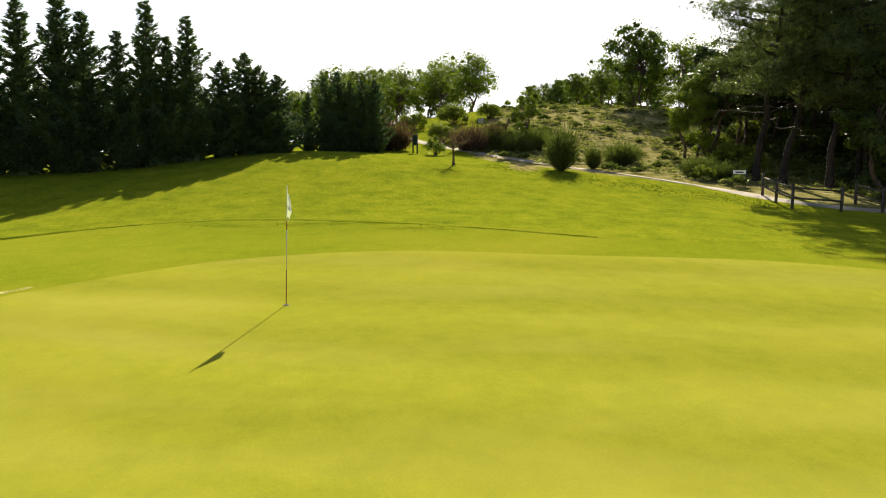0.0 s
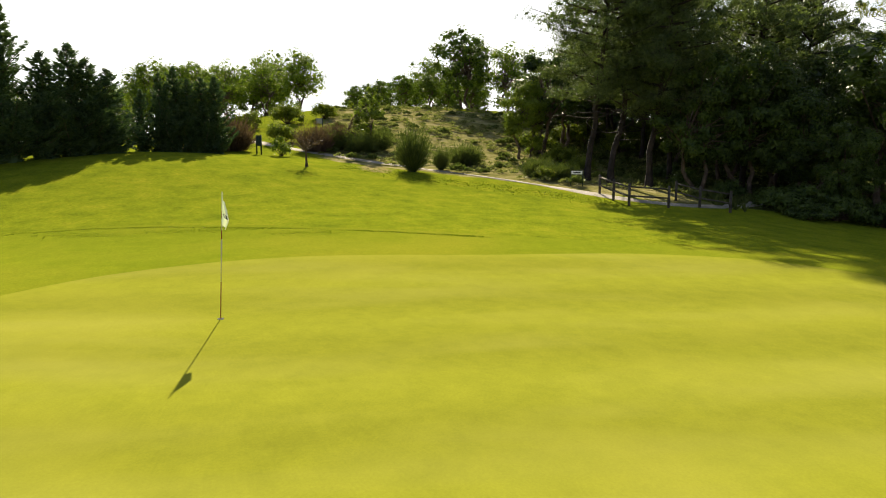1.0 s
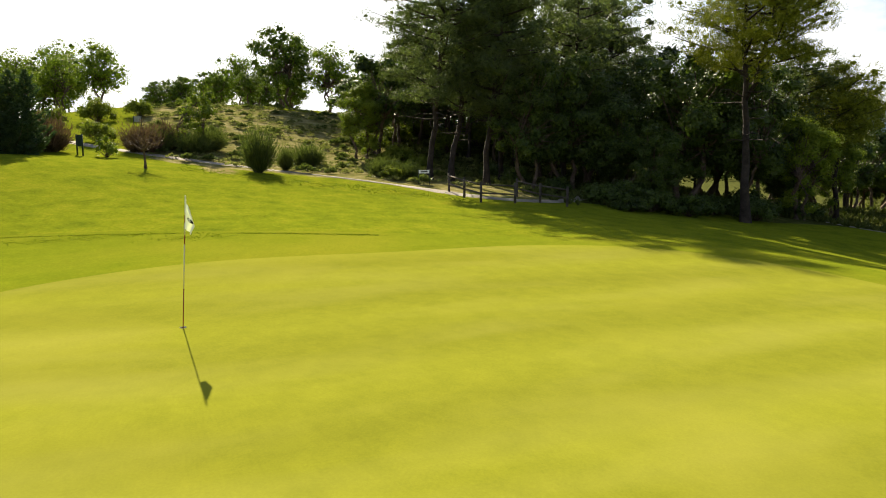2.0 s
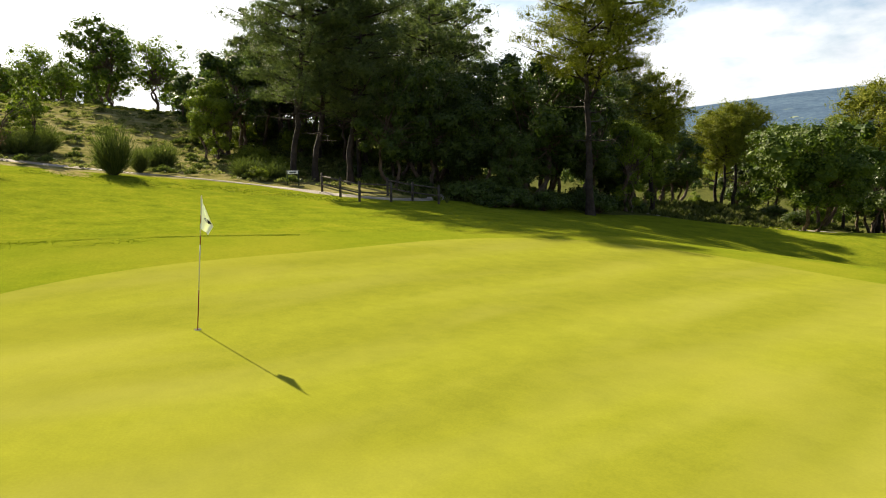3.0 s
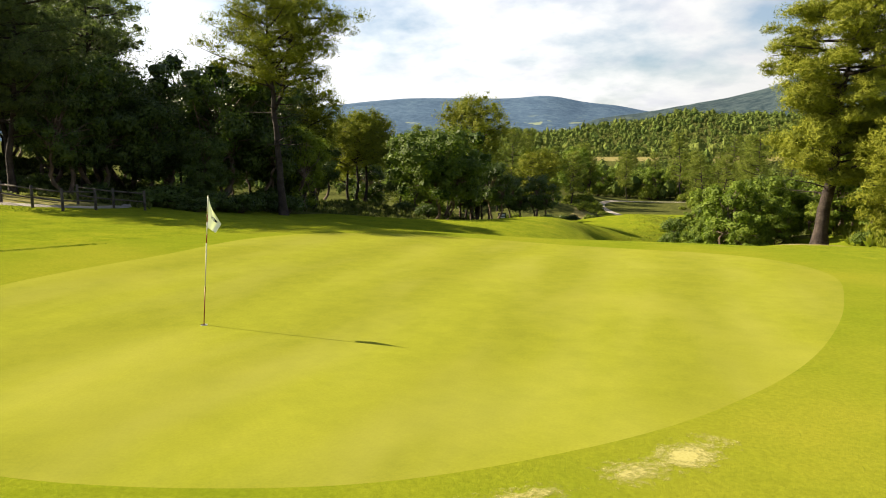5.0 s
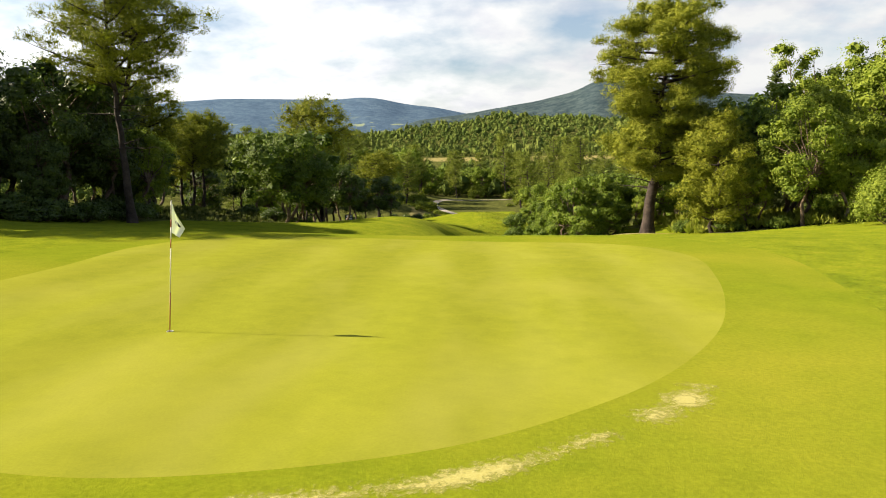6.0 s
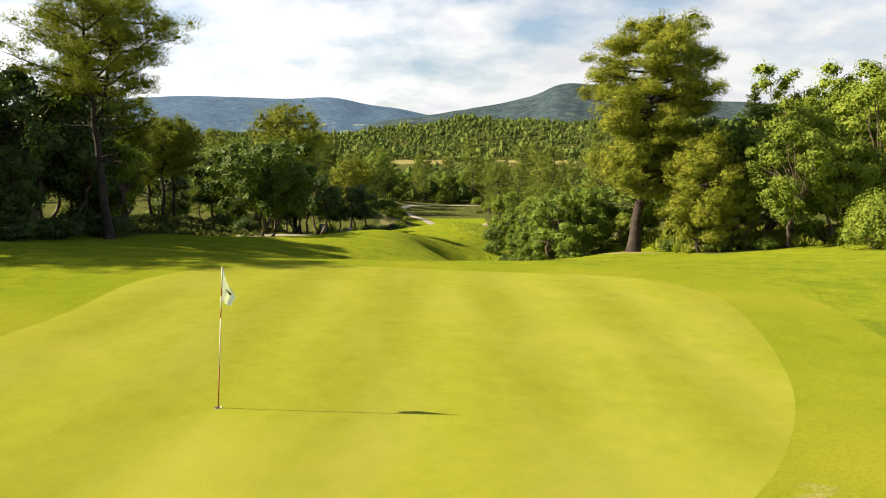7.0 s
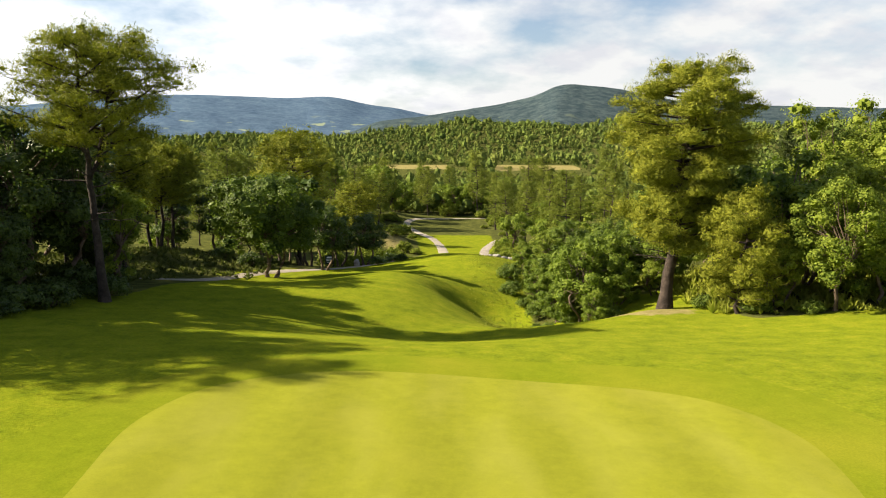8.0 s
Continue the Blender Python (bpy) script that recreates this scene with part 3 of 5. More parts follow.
    for b in range(bare):
        u, az = crown_from * rng.uniform(0.55, 0.98), rng.uniform(0, 6.28)
        out = np.array([math.cos(az), math.sin(az), rng.uniform(-0.1, 0.35)])
        k = np.linspace(0, 1, 5)[:, None]
        L = crown_r * rng.uniform(0.2, 0.6)
        B = spine(u) + out * L * k + rng.normal(scale=0.07, size=(5, 3)) * k
        wood.append(tube(B, np.linspace(0.05, 0.01, 5), 4))
        for e in range(3):
            g = B[2 + e % 3]
            wood.append(tube(np.array([g, g + unit(out + rng.normal(scale=0.8, size=3)) * L * 0.35]), [0.016, 0.006], 3))
    C, D, N = np.concatenate(C), np.concatenate(D), np.concatenate(N)
    spray = [leaves(C + W * blade * 0.4, W, blade, blade * 0.12, rng) for W in (unit(D + rng.normal(scale=0.6, size=D.shape)) for _ in range(1))]
    spray += [leaves(C + W * blade * 0.3, W, blade, blade * 0.14, rng, N) for W in (rng.normal(size=D.shape) for _ in range(3))]
    spray.append(hearts(K, KR, flat * 0.7, rng, heart, fill, 0.3))
    return finish(name, joined(wood), joined(spray), M_PINEBARK, leaf)


def oak(name, seed, H, crown_from, crown_r, leaf, trunk_r=0.2, stems=1, clumps=46, per=150, size=0.19, squash=1.0, lean=(0, 0), bark=None, heart=3, fill=0.62):
    """A broad-leaved tree: forked limbs that carry ragged clumps of leaves."""
    rng = np.random.RandomState(seed)
    mid_z, half = H * (1 + crown_from) / 2, H * (1 - crown_from) / 2
    wood, C, D, N, KR, forks = [], [], [], [], [], []
    for s in range(stems):
        a = s * 6.28 / stems + rng.uniform(0, 1)
        foot = np.array([math.cos(a), math.sin(a), 0]) * (0.35 if stems > 1 else 0)
        top = H * max(crown_from + 0.16, 0.36)
        P, r = bent_trunk(rng, top, trunk_r * rng.uniform(0.75, 1.0), trunk_r * 0.5, (lean[0] + foot[0] * 1.5, lean[1] + foot[1] * 1.5), 0.45, 7)
        wood.append(tube(P + foot, r, 8))
        forks.append((P + foot)[-1])
    pts, d = ball(rng, clumps, 0.25)
    # an uneven outline: bulges and gaps by direction
    wave = 1 + 0.2 * np.sin(3.1 * d[:, 0] + seed) * np.cos(2.7 * d[:, 1] + 1.3 * seed) + 0.14 * np.sin(5.3 * d[:, 2] + seed) + rng.uniform(-0.12, 0.12, clumps)
    centre = np.array([lean[0], lean[1], mid_z])
    Q = centre + pts * wave[:, None] * np.array([crown_r, crown_r, half * squash]) * 0.86
    Q[:, 2] = np.maximum(Q[:, 2], H * crown_from * 0.8)
    for i, q in enumerate(Q):
        f = forks[i % len(forks)]
        k = np.linspace(0, 1, 5)[:, None]
        B = f * (1 - k) + q * k
        B = B + rng.normal(scale=0.09, size=(5, 3)) * np.sin(k * np.pi) + np.array([0, 0, 1]) * 0.12 * np.linalg.norm(q - f) * np.sin(k * np.pi)
        wood.append(tube(B, np.linspace(trunk_r * 0.28, 0.012, 5), 5))
        R = crown_r * 0.25 * rng.uniform(0.6, 1.3)
        KR.append(R)
        m = int(per * rng.uniform(0.6, 1.35))
        e, w = ball(rng, m, 0.6)
        C.append(q + e * np.array([R, R, R * 0.78]))
        D.append(rng.normal(size=(m, 3)))
        N.append(unit(w + unit(q - centre) * 0.35 + np.array([0, 0, 0.2]) + rng.normal(scale=0.22, size=(m, 3))))
    C, D, N = np.concatenate(C), np.concatenate(D), np.concatenate(N)
    crown = joined([leaves(C, D, size, size * 0.66, rng, N), hearts(Q, KR, 0.78, rng, heart, fill, 0.35)])
    return finish(name, joined(wood), crown, bark or M_BARK, leaf)


def cypress(name, seed, H, R, leaf):
    """A tall hedging conifer: a ragged cone of upswept feathery sprays on layered boughs."""
    rng = np.random.RandomState(seed)
    P, r = bent_trunk(rng, H, 0.16, 0.015, (0, 0), 0.12, 10)
    wood, C, D = [tube(P, r, 7)], [], []
    nb = int(15 * H)
    spine = lambda u: np.array([np.interp(u, np.linspace(0, 1, 10), P[:, i]) for i in range(3)])
    for b in range(nb):
        u = 0.01 + 0.985 * ((b + rng.uniform(0, 1)) / nb) ** 1.15
        az = b * 2.399 + rng.uniform(-0.6, 0.6)
        L = R * (1.12 * (1 - u) ** 0.85 + 0.04) * rng.choice([0.6, 0.85, 1.1, 1.5], p=[0.2, 0.35, 0.3, 0.15])
        out = np.array([math.cos(az), math.sin(az), 0])
        side = np.array([-out[1], out[0], 0])
        k = np.linspace(0, 1, 5)[:, None]
        B = spine(u) + out * L * k + np.array([0, 0, 1]) * L * (rng.uniform(0.05, 0.4) * k + 0.3 * k ** 3)
        if b % 2 == 0:
            wood.append(tube(B, np.linspace(0.03, 0.008, 5), 4))
        m = int(16 + 62 * L)
        f = rng.uniform(0.2, 1.0, m) ** 0.8
        q = np.stack([np.interp(f, k[:, 0], B[:, i]) for i in range(3)], 1)
        spread = rng.uniform(-1, 1, m) * (0.10 + 0.30 * L * (1 - f) ** 0.6)
        C.append(q + side * spread[:, None] + rng.normal(scale=(0.04, 0.04, 0.05), size=(m, 3)))
        D.append(unit(out + side * (spread * 2.2)[:, None] + np.array([0, 0, 0.35]) + rng.normal(scale=0.3, size=(m, 3))))
    C, D = np.concatenate(C), np.concatenate(D)
    us = np.linspace(0.03, 0.9, int(H / 0.4))
    inner = hearts([spine(u) for u in us], [R * (1 - u) ** 0.85 * 0.46 + 0.04 for u in us], 0.8, rng, 4, 1.0, 0.5)
    return finish(name, joined(wood), joined([leaves(C, D, 0.27, 0.07, rng), inner]), M_BARK, leaf)


def broom(name, seed, H, R, leaf, stems=1300, waist=0.35):
    """A bushy shrub of many thin upright stems fanning from the ground."""
    rng = np.random.RandomState(seed)
    a, q = rng.uniform(0, 6.28, stems), rng.uniform(0, 1, stems) ** 0.5
    foot = np.stack([np.cos(a) * q * R * waist, np.sin(a) * q * R * waist, np.zeros(stems)], 1)
    h = H * rng.uniform(0.4, 1.1, stems) * (1.05 - 0.35 * q ** 2) * (1 + 0.14 * np.sin(3 * a + seed))
    tip = np.stack([np.cos(a) * q * R, np.sin(a) * q * R, h], 1) * (1 + 0.12 * np.sin(5 * a + 2 * seed))[:, None] + rng.normal(scale=0.14, size=(stems, 3))
    C, D = [], []
    for s in (0.22, 0.45, 0.68, 0.9):
        C.append(foot + (tip - foot) * s + rng.normal(scale=0.05, size=(stems, 3)))
        D.append(unit(tip - foot + rng.normal(scale=0.22, size=(stems, 3)) * H * 0.4))
    wood = [tube(np.array([foot[i] - [0, 0, 0.1], foot[i] + (tip[i] - foot[i]) * 0.75]), [0.016, 0.006], 3) for i in range(0, stems, 40)]
    return finish(name, joined(wood), leaves(np.concatenate(C), np.concatenate(D), 0.26 * H / 1.3, 0.03, rng), M_BARK, leaf, "foliage")


def bush(name, seed, H, R, leaf, clumps=16, per=110, size=0.15):
    """A low rounded bush with leaves down to the ground."""
    rng = np.random.RandomState(seed)
    wood, C, D, K = [], [], [], []
    for i in range(clumps):
        a, q = i * 2.399, ((i + 0.5) / clumps) ** 0.5
        c = np.array([math.cos(a) * R * 0.72 * q, math.sin(a) * R * 0.72 * q, H * (0.72 - 0.42 * q * q) * rng.uniform(0.65, 1.2)])
        wood.append(tube(np.array([[0, 0, -0.05], c * [0.5, 0.5, 0.45], c]), [0.03, 0.02, 0.008], 4))
        m = int(per * rng.uniform(0.7, 1.3))
        e, w = ball(rng, m, 0.3)
        K.append(c)
        pt = c + e * np.array([R * 0.36, R * 0.36, H * 0.3])
        pt[:, 2] = np.maximum(pt[:, 2], 0.03)
        C.append(pt)
        D.append(unit(w + rng.normal(scale=0.22, size=(m, 3)) + [0, 0, 0.25]))
    skin = leaves(np.concatenate(C), rng.normal(size=(sum(len(c) for c in C), 3)), size, size * 0.6, rng, np.concatenate(D))
    inner = hearts(K, np.full(clumps, R * 0.34), H * 0.28 / (R * 0.34), rng, 3, 0.62, 0.35)
    inner[0][:, 2] = np.maximum(inner[0][:, 2], 0.02)
    return finish(name, joined(wood), joined([skin, inner]), M_BARK, leaf, "foliage")


MADE = {}


def plant(key, build, x, y, turn=0.0, size=1.0, tall=1.0, label="", category="tree", group="", sink=0.0):
    """Sets a plant on the land: the first of its key is built, the others are copies."""
    at = Matrix.LocRotScale((x, y, ground_z(x, y) - sink), Euler((0, 0, radians(turn))), (size, size, size * tall))
    if key not in MADE:
        MADE[key] = build()
        ob = MADE[key]
        ob.matrix_world = Matrix.LocRotScale(at.translation, at.to_quaternion(), (1, 1, 1))
    else:
        ob = copy_thing(MADE[key], at)
    return tagged(ob, label, category, group)

# ---------------------------------------------------------------- far mountains and woods


def ridge(name, label, radius, depth, crest, a0, a1, foot, mats, seed):
    """A mountain range on the horizon: spurs and gullies below a crest line."""
    ang, row = np.radians(np.linspace(a0, a1, 260)), np.linspace(-1, 1, 46)
    A, R = np.meshgrid(ang, row, indexing="ij")
    rng = np.random.RandomState(seed)
    a, h = np.array([c[0] for c in crest], float), np.array([c[1] for c in crest], float)
    fine = np.linspace(a0, a1, 1200)
    line = np.convolve(np.pad(np.interp(fine, a, h), 14, mode="edge"), np.hanning(29) / np.hanning(29).sum(), "valid")
    top = np.interp(np.degrees(A), fine, line)
    fall = np.clip(1 - np.abs(R), 0, 1) ** 1.15
    rough = np.zeros_like(A)
    for k in range(5):
        # spurs and gullies: coarse random heights, smoothed between, finer at each turn
        cells, rows = 9 * 2 ** k, 4 + 2 * k
        H = rng.normal(size=(cells, rows))
        H = np.stack([np.interp(np.linspace(0, 1, len(row)), np.linspace(0, 1, rows), h) for h in H])
        H = np.stack([np.interp(np.linspace(0, 1, len(ang)), np.linspace(0, 1, cells), h) for h in H.T], 1)
        rough += H * 0.62 ** k
    Z = foot + (top - foot) * fall * (1 + 0.10 * rough * (1 - fall) * (fall > 0)) + 3.0 * rough * fall
    D = radius + R * depth
    V = np.stack([np.sin(A) * D, np.cos(A) * D, Z], 2).reshape(-1, 3)
    return tagged(new(name, np_mesh(name, V, grid_faces(len(ang), len(row))[:, ::-1], [mats], True)), label, "mountain", kind="structure")


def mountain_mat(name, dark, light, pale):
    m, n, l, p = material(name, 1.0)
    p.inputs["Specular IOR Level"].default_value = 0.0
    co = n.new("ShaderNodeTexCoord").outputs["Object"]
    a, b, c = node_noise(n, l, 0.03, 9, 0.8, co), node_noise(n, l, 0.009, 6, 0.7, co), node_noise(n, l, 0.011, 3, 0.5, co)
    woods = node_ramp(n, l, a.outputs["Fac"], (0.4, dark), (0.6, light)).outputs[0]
    # broad darker and lighter patches: cloud shadow put into the colour
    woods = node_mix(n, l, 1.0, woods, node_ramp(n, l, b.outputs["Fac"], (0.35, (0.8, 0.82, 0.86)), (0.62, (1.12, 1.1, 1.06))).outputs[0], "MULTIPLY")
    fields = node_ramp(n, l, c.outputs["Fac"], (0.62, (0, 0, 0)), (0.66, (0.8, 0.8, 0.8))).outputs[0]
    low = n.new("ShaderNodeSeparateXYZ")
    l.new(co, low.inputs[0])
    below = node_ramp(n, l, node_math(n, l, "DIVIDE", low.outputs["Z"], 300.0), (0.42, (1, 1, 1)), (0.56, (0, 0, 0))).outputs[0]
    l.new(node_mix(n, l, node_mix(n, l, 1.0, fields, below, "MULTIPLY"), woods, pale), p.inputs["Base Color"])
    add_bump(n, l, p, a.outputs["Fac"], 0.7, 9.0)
    return m


# distance haze is put into these base colours, bluest on the far range
M_HAZYHILL = mountain_mat("hazy_far_hills", (0.055, 0.092, 0.148), (0.090, 0.135, 0.195), (0.24, 0.28, 0.17))
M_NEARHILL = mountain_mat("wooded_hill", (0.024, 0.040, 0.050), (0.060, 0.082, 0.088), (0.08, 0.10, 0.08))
ridge("mountain_range", "long wooded mountain range on the horizon, tinted blue for haze", 3700, 1300,
      [(-75, 60), (-45, 120), (-33, 190), (-25, 250), (-20, 283), (-12, 277), (-9.0, 294), (-6, 252), (-4, 240), (-1, 198), (5, 150), (14, 190), (24, 225), (31, 215), (45, 240), (75, 120)], -75, 75, -10, M_HAZYHILL, 3)
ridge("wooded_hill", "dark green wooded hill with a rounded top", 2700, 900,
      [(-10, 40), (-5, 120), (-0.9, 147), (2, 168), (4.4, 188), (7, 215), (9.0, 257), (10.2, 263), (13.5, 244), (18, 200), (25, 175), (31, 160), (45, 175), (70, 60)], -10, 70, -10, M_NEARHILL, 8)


def far_woods(name, label, seed, count, area, mat, tall, keep=None, fray=14, leaf=0.9, slim=1.0):
    """Woods too far to count: jagged leafy crowns of many sizes, one mesh."""
    rng = np.random.RandomState(seed)
    x, y = rng.uniform(area[0], area[1], count), rng.uniform(area[2], area[3], count)
    # glades and thickets
    thick = np.sin(x / 23 + 2 * np.sin(y / 41)) + np.sin(y / 31 + 1.5 * np.sin(x / 37)) + rng.normal(scale=0.9, size=count)
    ok = thick > -1.9
    if keep is not None:
        ok &= keep(x, y)
    x, y, thick = x[ok], y[ok], thick[ok]
    k = len(x)
    h = tall * (0.4 + 1.25 * rng.uniform(0, 1, k) ** 2.0) * (1 + 0.08 * thick)
    wide = h * rng.uniform(0.24, 0.52, k) * slim
    foot = np.stack([x, y, height(x, y) + h * 0.52], 1)
    S = np.stack([wide, wide, h * 0.5], 1)
    U, F = quad_ball(2)
    reach = rng.uniform(0.35, 0.8, (k, len(U), 1)) * (1.0 - 0.2 * np.clip(U[None, :, 2:3], 0, 1) * rng.uniform(0, 1, (k, 1, 1)))
    body = ((foot[:, None] + U[None] * reach * S[:, None]).reshape(-1, 3), (F[None] + (np.arange(k) * len(U))[:, None, None]).reshape(-1, 4))
    d = unit(rng.normal(size=(k, fray, 3)) + np.array([0, 0, 0.35]))
    taper = 1.0 - 0.22 * np.clip(d[..., 2:3], 0, 1) ** 2 * rng.uniform(0, 1, (k, 1, 1))
    P = (foot[:, None] + d * S[:, None] * rng.uniform(0.75, 1.1, (k, fray, 1)) * np.concatenate([taper, taper, np.ones_like(taper)], 2)).reshape(-1, 3)
    tips = leaves(P, rng.normal(size=P.shape), leaf, leaf * 0.75, rng, unit(d.reshape(-1, 3) + rng.normal(scale=0.35, size=P.shape)))
    return tagged(new(name, np_mesh(name, *joined([body, tips]), [mat])), label, "woods", kind="stuff")


def far_leaf(name, dark, light):
    m, n, l, p = material(name, 0.9)
    p.inputs["Specular IOR Level"].default_value = 0.0
    co = n.new("ShaderNodeTexCoord").outputs["Object"]
    geo = n.new("ShaderNodeNewGeometry")
    a, b = node_noise(n, l, 0.025, 3, 0.6, co), node_noise(n, l, 0.16, 2, 0.5, co)
    f = node_math(n, l, "ADD", node_math(n, l, "MULTIPLY", a.outputs["Fac"], 0.35), node_math(n, l, "MULTIPLY", geo.outputs["Random Per Island"], 0.25))
    f = node_math(n, l, "ADD", f, node_math(n, l, "MULTIPLY", b.outputs["Fac"], 0.4))
    l.new(node_ramp(n, l, f, (0.25, dark), (0.75, light)).outputs[0], p.inputs["Base Color"])
    return m


M_FAROAK = far_leaf("far_oak_leaves", (0.038, 0.066, 0.018), (0.145, 0.18, 0.038))
M_FARPINE = far_leaf("far_pine_needles", (0.055, 0.080, 0.020), (0.155, 0.175, 0.04))
clearings = lambda x, y: ~((y > 345) & (y < 422 + 0.1 * x) & ((np.abs(x - 55) < 24) | (np.abs(x + 14) < 18))) & ~(((x - 52) / 16) ** 2 + ((y - 290) / 22) ** 2 < 1)
far_woods("far_woods", "distant oak woods covering the valley side", 11, 2300, (-230, 290, 200, 340), M_FAROAK, 4.8, clearings, 38, 0.66)
far_woods("far_woods", "distant oak woods across the valley", 15, 3700, (-300, 380, 330, 570), M_FAROAK, 4.8, clearings, 22, 0.9)
far_woods("far_woods", "distant oak woods high on the valley side", 14, 4200, (-330, 420, 560, 810), M_FAROAK, 5.4, None, 14, 1.3)
far_woods("far_woods", "distant pine woods on the valley side", 12, 1000, (-260, 330, 230, 450), M_FARPINE, 6.6, clearings, 46, 0.7, 0.85)
far_woods("far_woods", "distant pine woods high on the valley side", 16, 1700, (-330, 420, 450, 800), M_FARPINE, 6.8, None, 18, 1.1, 0.85)
far_woods("far_woods", "wooded ground beyond the valley trees", 13, 620, (-150, 170, 172, 250), M_FAROAK, 5.0, None, 48, 0.62)

# ---------------------------------------------------------------- trees beyond the green, valley side
M_VALLEYOAK = foliage("valley_oak_leaves", (0.055, 0.092, 0.010), (0.195, 0.245, 0.028), 0.28, 0.55, 0.1)
M_GULLYLEAF = foliage("gully_leaves", (0.045, 0.080, 0.009), (0.175, 0.225, 0.027), 0.28, 0.55, 0.1)
M_VALLEYPINE = foliage("valley_pine_needles", (0.058, 0.082, 0.012), (0.205, 0.225, 0.034), 0.2)
G_PINE, G_OAK = "pines of the wood", "oaks of the wood"
mid_pine = lambda s, H: (lambda: pine("pine_tree", s, H, 0.3, H * 0.22, M_VALLEYPINE, 0.18, branches=34, clumps=4, tufts=14, blade=0.36, shape=0.35, clump_r=0.72, flat=0.75, bare=3, heart=2))
mid_oak = lambda s, H, mat=None: (lambda: oak("oak_tree", s, H, 0.04, H * 0.42, mat or M_OAK, 0.18, clumps=40, per=90, size=0.27))
plant("mid_pine_a", mid_pine(61, 13), -16, 138, 20, label="tall olive-green pine beside the winding path", group=G_PINE)
plant("mid_pine_b", mid_pine(62, 12), 13.5, 116, 0, label="olive-green pine with a rounded crown", group=G_PINE)
plant("mid_oak_a", mid_oak(63, 8, M_VALLEYOAK), 17, 92, 0, label="dark green oak in the valley", group=G_OAK)
plant("mid_oak_b", mid_oak(64, 7, M_LIGHTOAK), 20, 80, 0, label="bright green broad-leaved tree in the valley", group=G_OAK)
VALLEY = random.Random(4)
for i in range(30):
    y = VALLEY.uniform(74, 235)
    x = VALLEY.uniform(-75, 95)
    if (-11 < x < 12.5 and y < 162) or (y < 84 and x < 14):
        continue
    kind = VALLEY.choice(["mid_pine_a", "mid_pine_b", "mid_oak_a", "mid_oak_b", "mid_oak_a"])
    plant(kind, None, x, y, VALLEY.uniform(0, 360), VALLEY.uniform(0.65, 1.15), VALLEY.uniform(0.9, 1.15),
          label="olive-green pine in the valley" if "pine" in kind else "green oak in the valley", group=G_PINE if "pine" in kind else G_OAK)
for x0, x1, y0, y1, count in ((-46, -11, 92, 165, 26), (12.5, 62, 82, 165, 34), (-30, 40, 172, 235, 22), (-13, 16, 169, 182, 10)):
    for i in range(count):
        kind = VALLEY.choice(["mid_pine_a", "mid_pine_b", "mid_oak_a", "mid_oak_b", "mid_oak_a"])
        plant(kind, None, VALLEY.uniform(x0, x1), VALLEY.uniform(y0, y1), VALLEY.uniform(0, 360), VALLEY.uniform(0.75, 1.25), VALLEY.uniform(0.9, 1.2),
              label="olive-green pine in the valley" if "pine" in kind else "green oak in the valley", group=G_PINE if "pine" in kind else G_OAK)
for x, y, s in ((-44, 138, 1.45), (-21, 112, 0.8), (20, 112, 0.95), (17, 121, 0.9), (-27, 118, 0.9), (23, 128, 1.0)):
    plant("mid_pine_a", None, x, y, x * 31, s, label="olive-green pine standing above the valley trees", group=G_PINE)

plant("valley_bush", lambda: bush("bush", 65, 2.2, 2.0, M_BUSH, 16, 70, 0.26), -8.5, 98, 0, label="yellow-green bush on the bank of the winding path", category="bush", group="valley bushes")
for i in range(46):
    y = VALLEY.uniform(76, 160)
    x = float(np.interp(y, [68, 78, 92, 104, 122, 135, 148, 160], [-5.5, -3, 1, 2.2, 0.4, -3.2, -6, -3])) - VALLEY.uniform(2.5, 9) if i % 3 else VALLEY.uniform(10.5, 15)
    plant("valley_bush", None, x, y, VALLEY.uniform(0, 360), VALLEY.uniform(0.4, 1.0), VALLEY.uniform(0.7, 1.1), label="bush on the valley bank", category="bush", group="valley bushes")

for i in range(70):
    x, y = VALLEY.uniform(-48, 62), VALLEY.uniform(163, 215)
    plant("valley_bush", None, x, y, VALLEY.uniform(0, 360), VALLEY.uniform(0.9, 2.0), VALLEY.uniform(0.8, 1.2), label="bush of the thicket beyond the winding path", category="bush", group="valley bushes")
for x, y, size in ((-11.5, 78, 0.9), (-9.5, 81, 0.7), (-7.2, 83, 0.75), (-6.0, 79, 0.5), (-4.8, 86, 0.8), (-6.8, 90, 1.0), (-4.2, 95, 0.7), (-9.0, 88, 1.1), (-12.5, 84, 1.2), (-3.2, 82.5, 0.45), (9.8, 84, 0.8), (11.2, 79, 1.0), (10.6, 89, 0.9), (9.2, 76.5, 0.5)):
    plant("valley_bush", None, x, y, x * 47, size, label="bush on the valley bank", category="bush", group="valley bushes")

# the big pine on its mound, right of the fairway
plant("big_pine", lambda: pine("big_pine", 71, 16.0, 0.28, 4.9, M_PINE, 0.42, (1.5, 0.3), branches=78, clumps=5, tufts=84, blade=0.27, bare=6, wander=0.3, clump_r=0.86, flat=0.7, fill=0.5, profile=[(0, 0.3), (0.1, 0.78), (0.2, 0.7), (0.3, 0.5), (0.42, 0.62), (0.56, 0.88), (0.7, 1.0), (0.85, 0.95), (0.95, 0.7), (1, 0.4)], rise_by=(-0.02, 0.4)), 16.1, 36.9, 0,
      label="big spreading pine with a thick trunk on a bare mound")
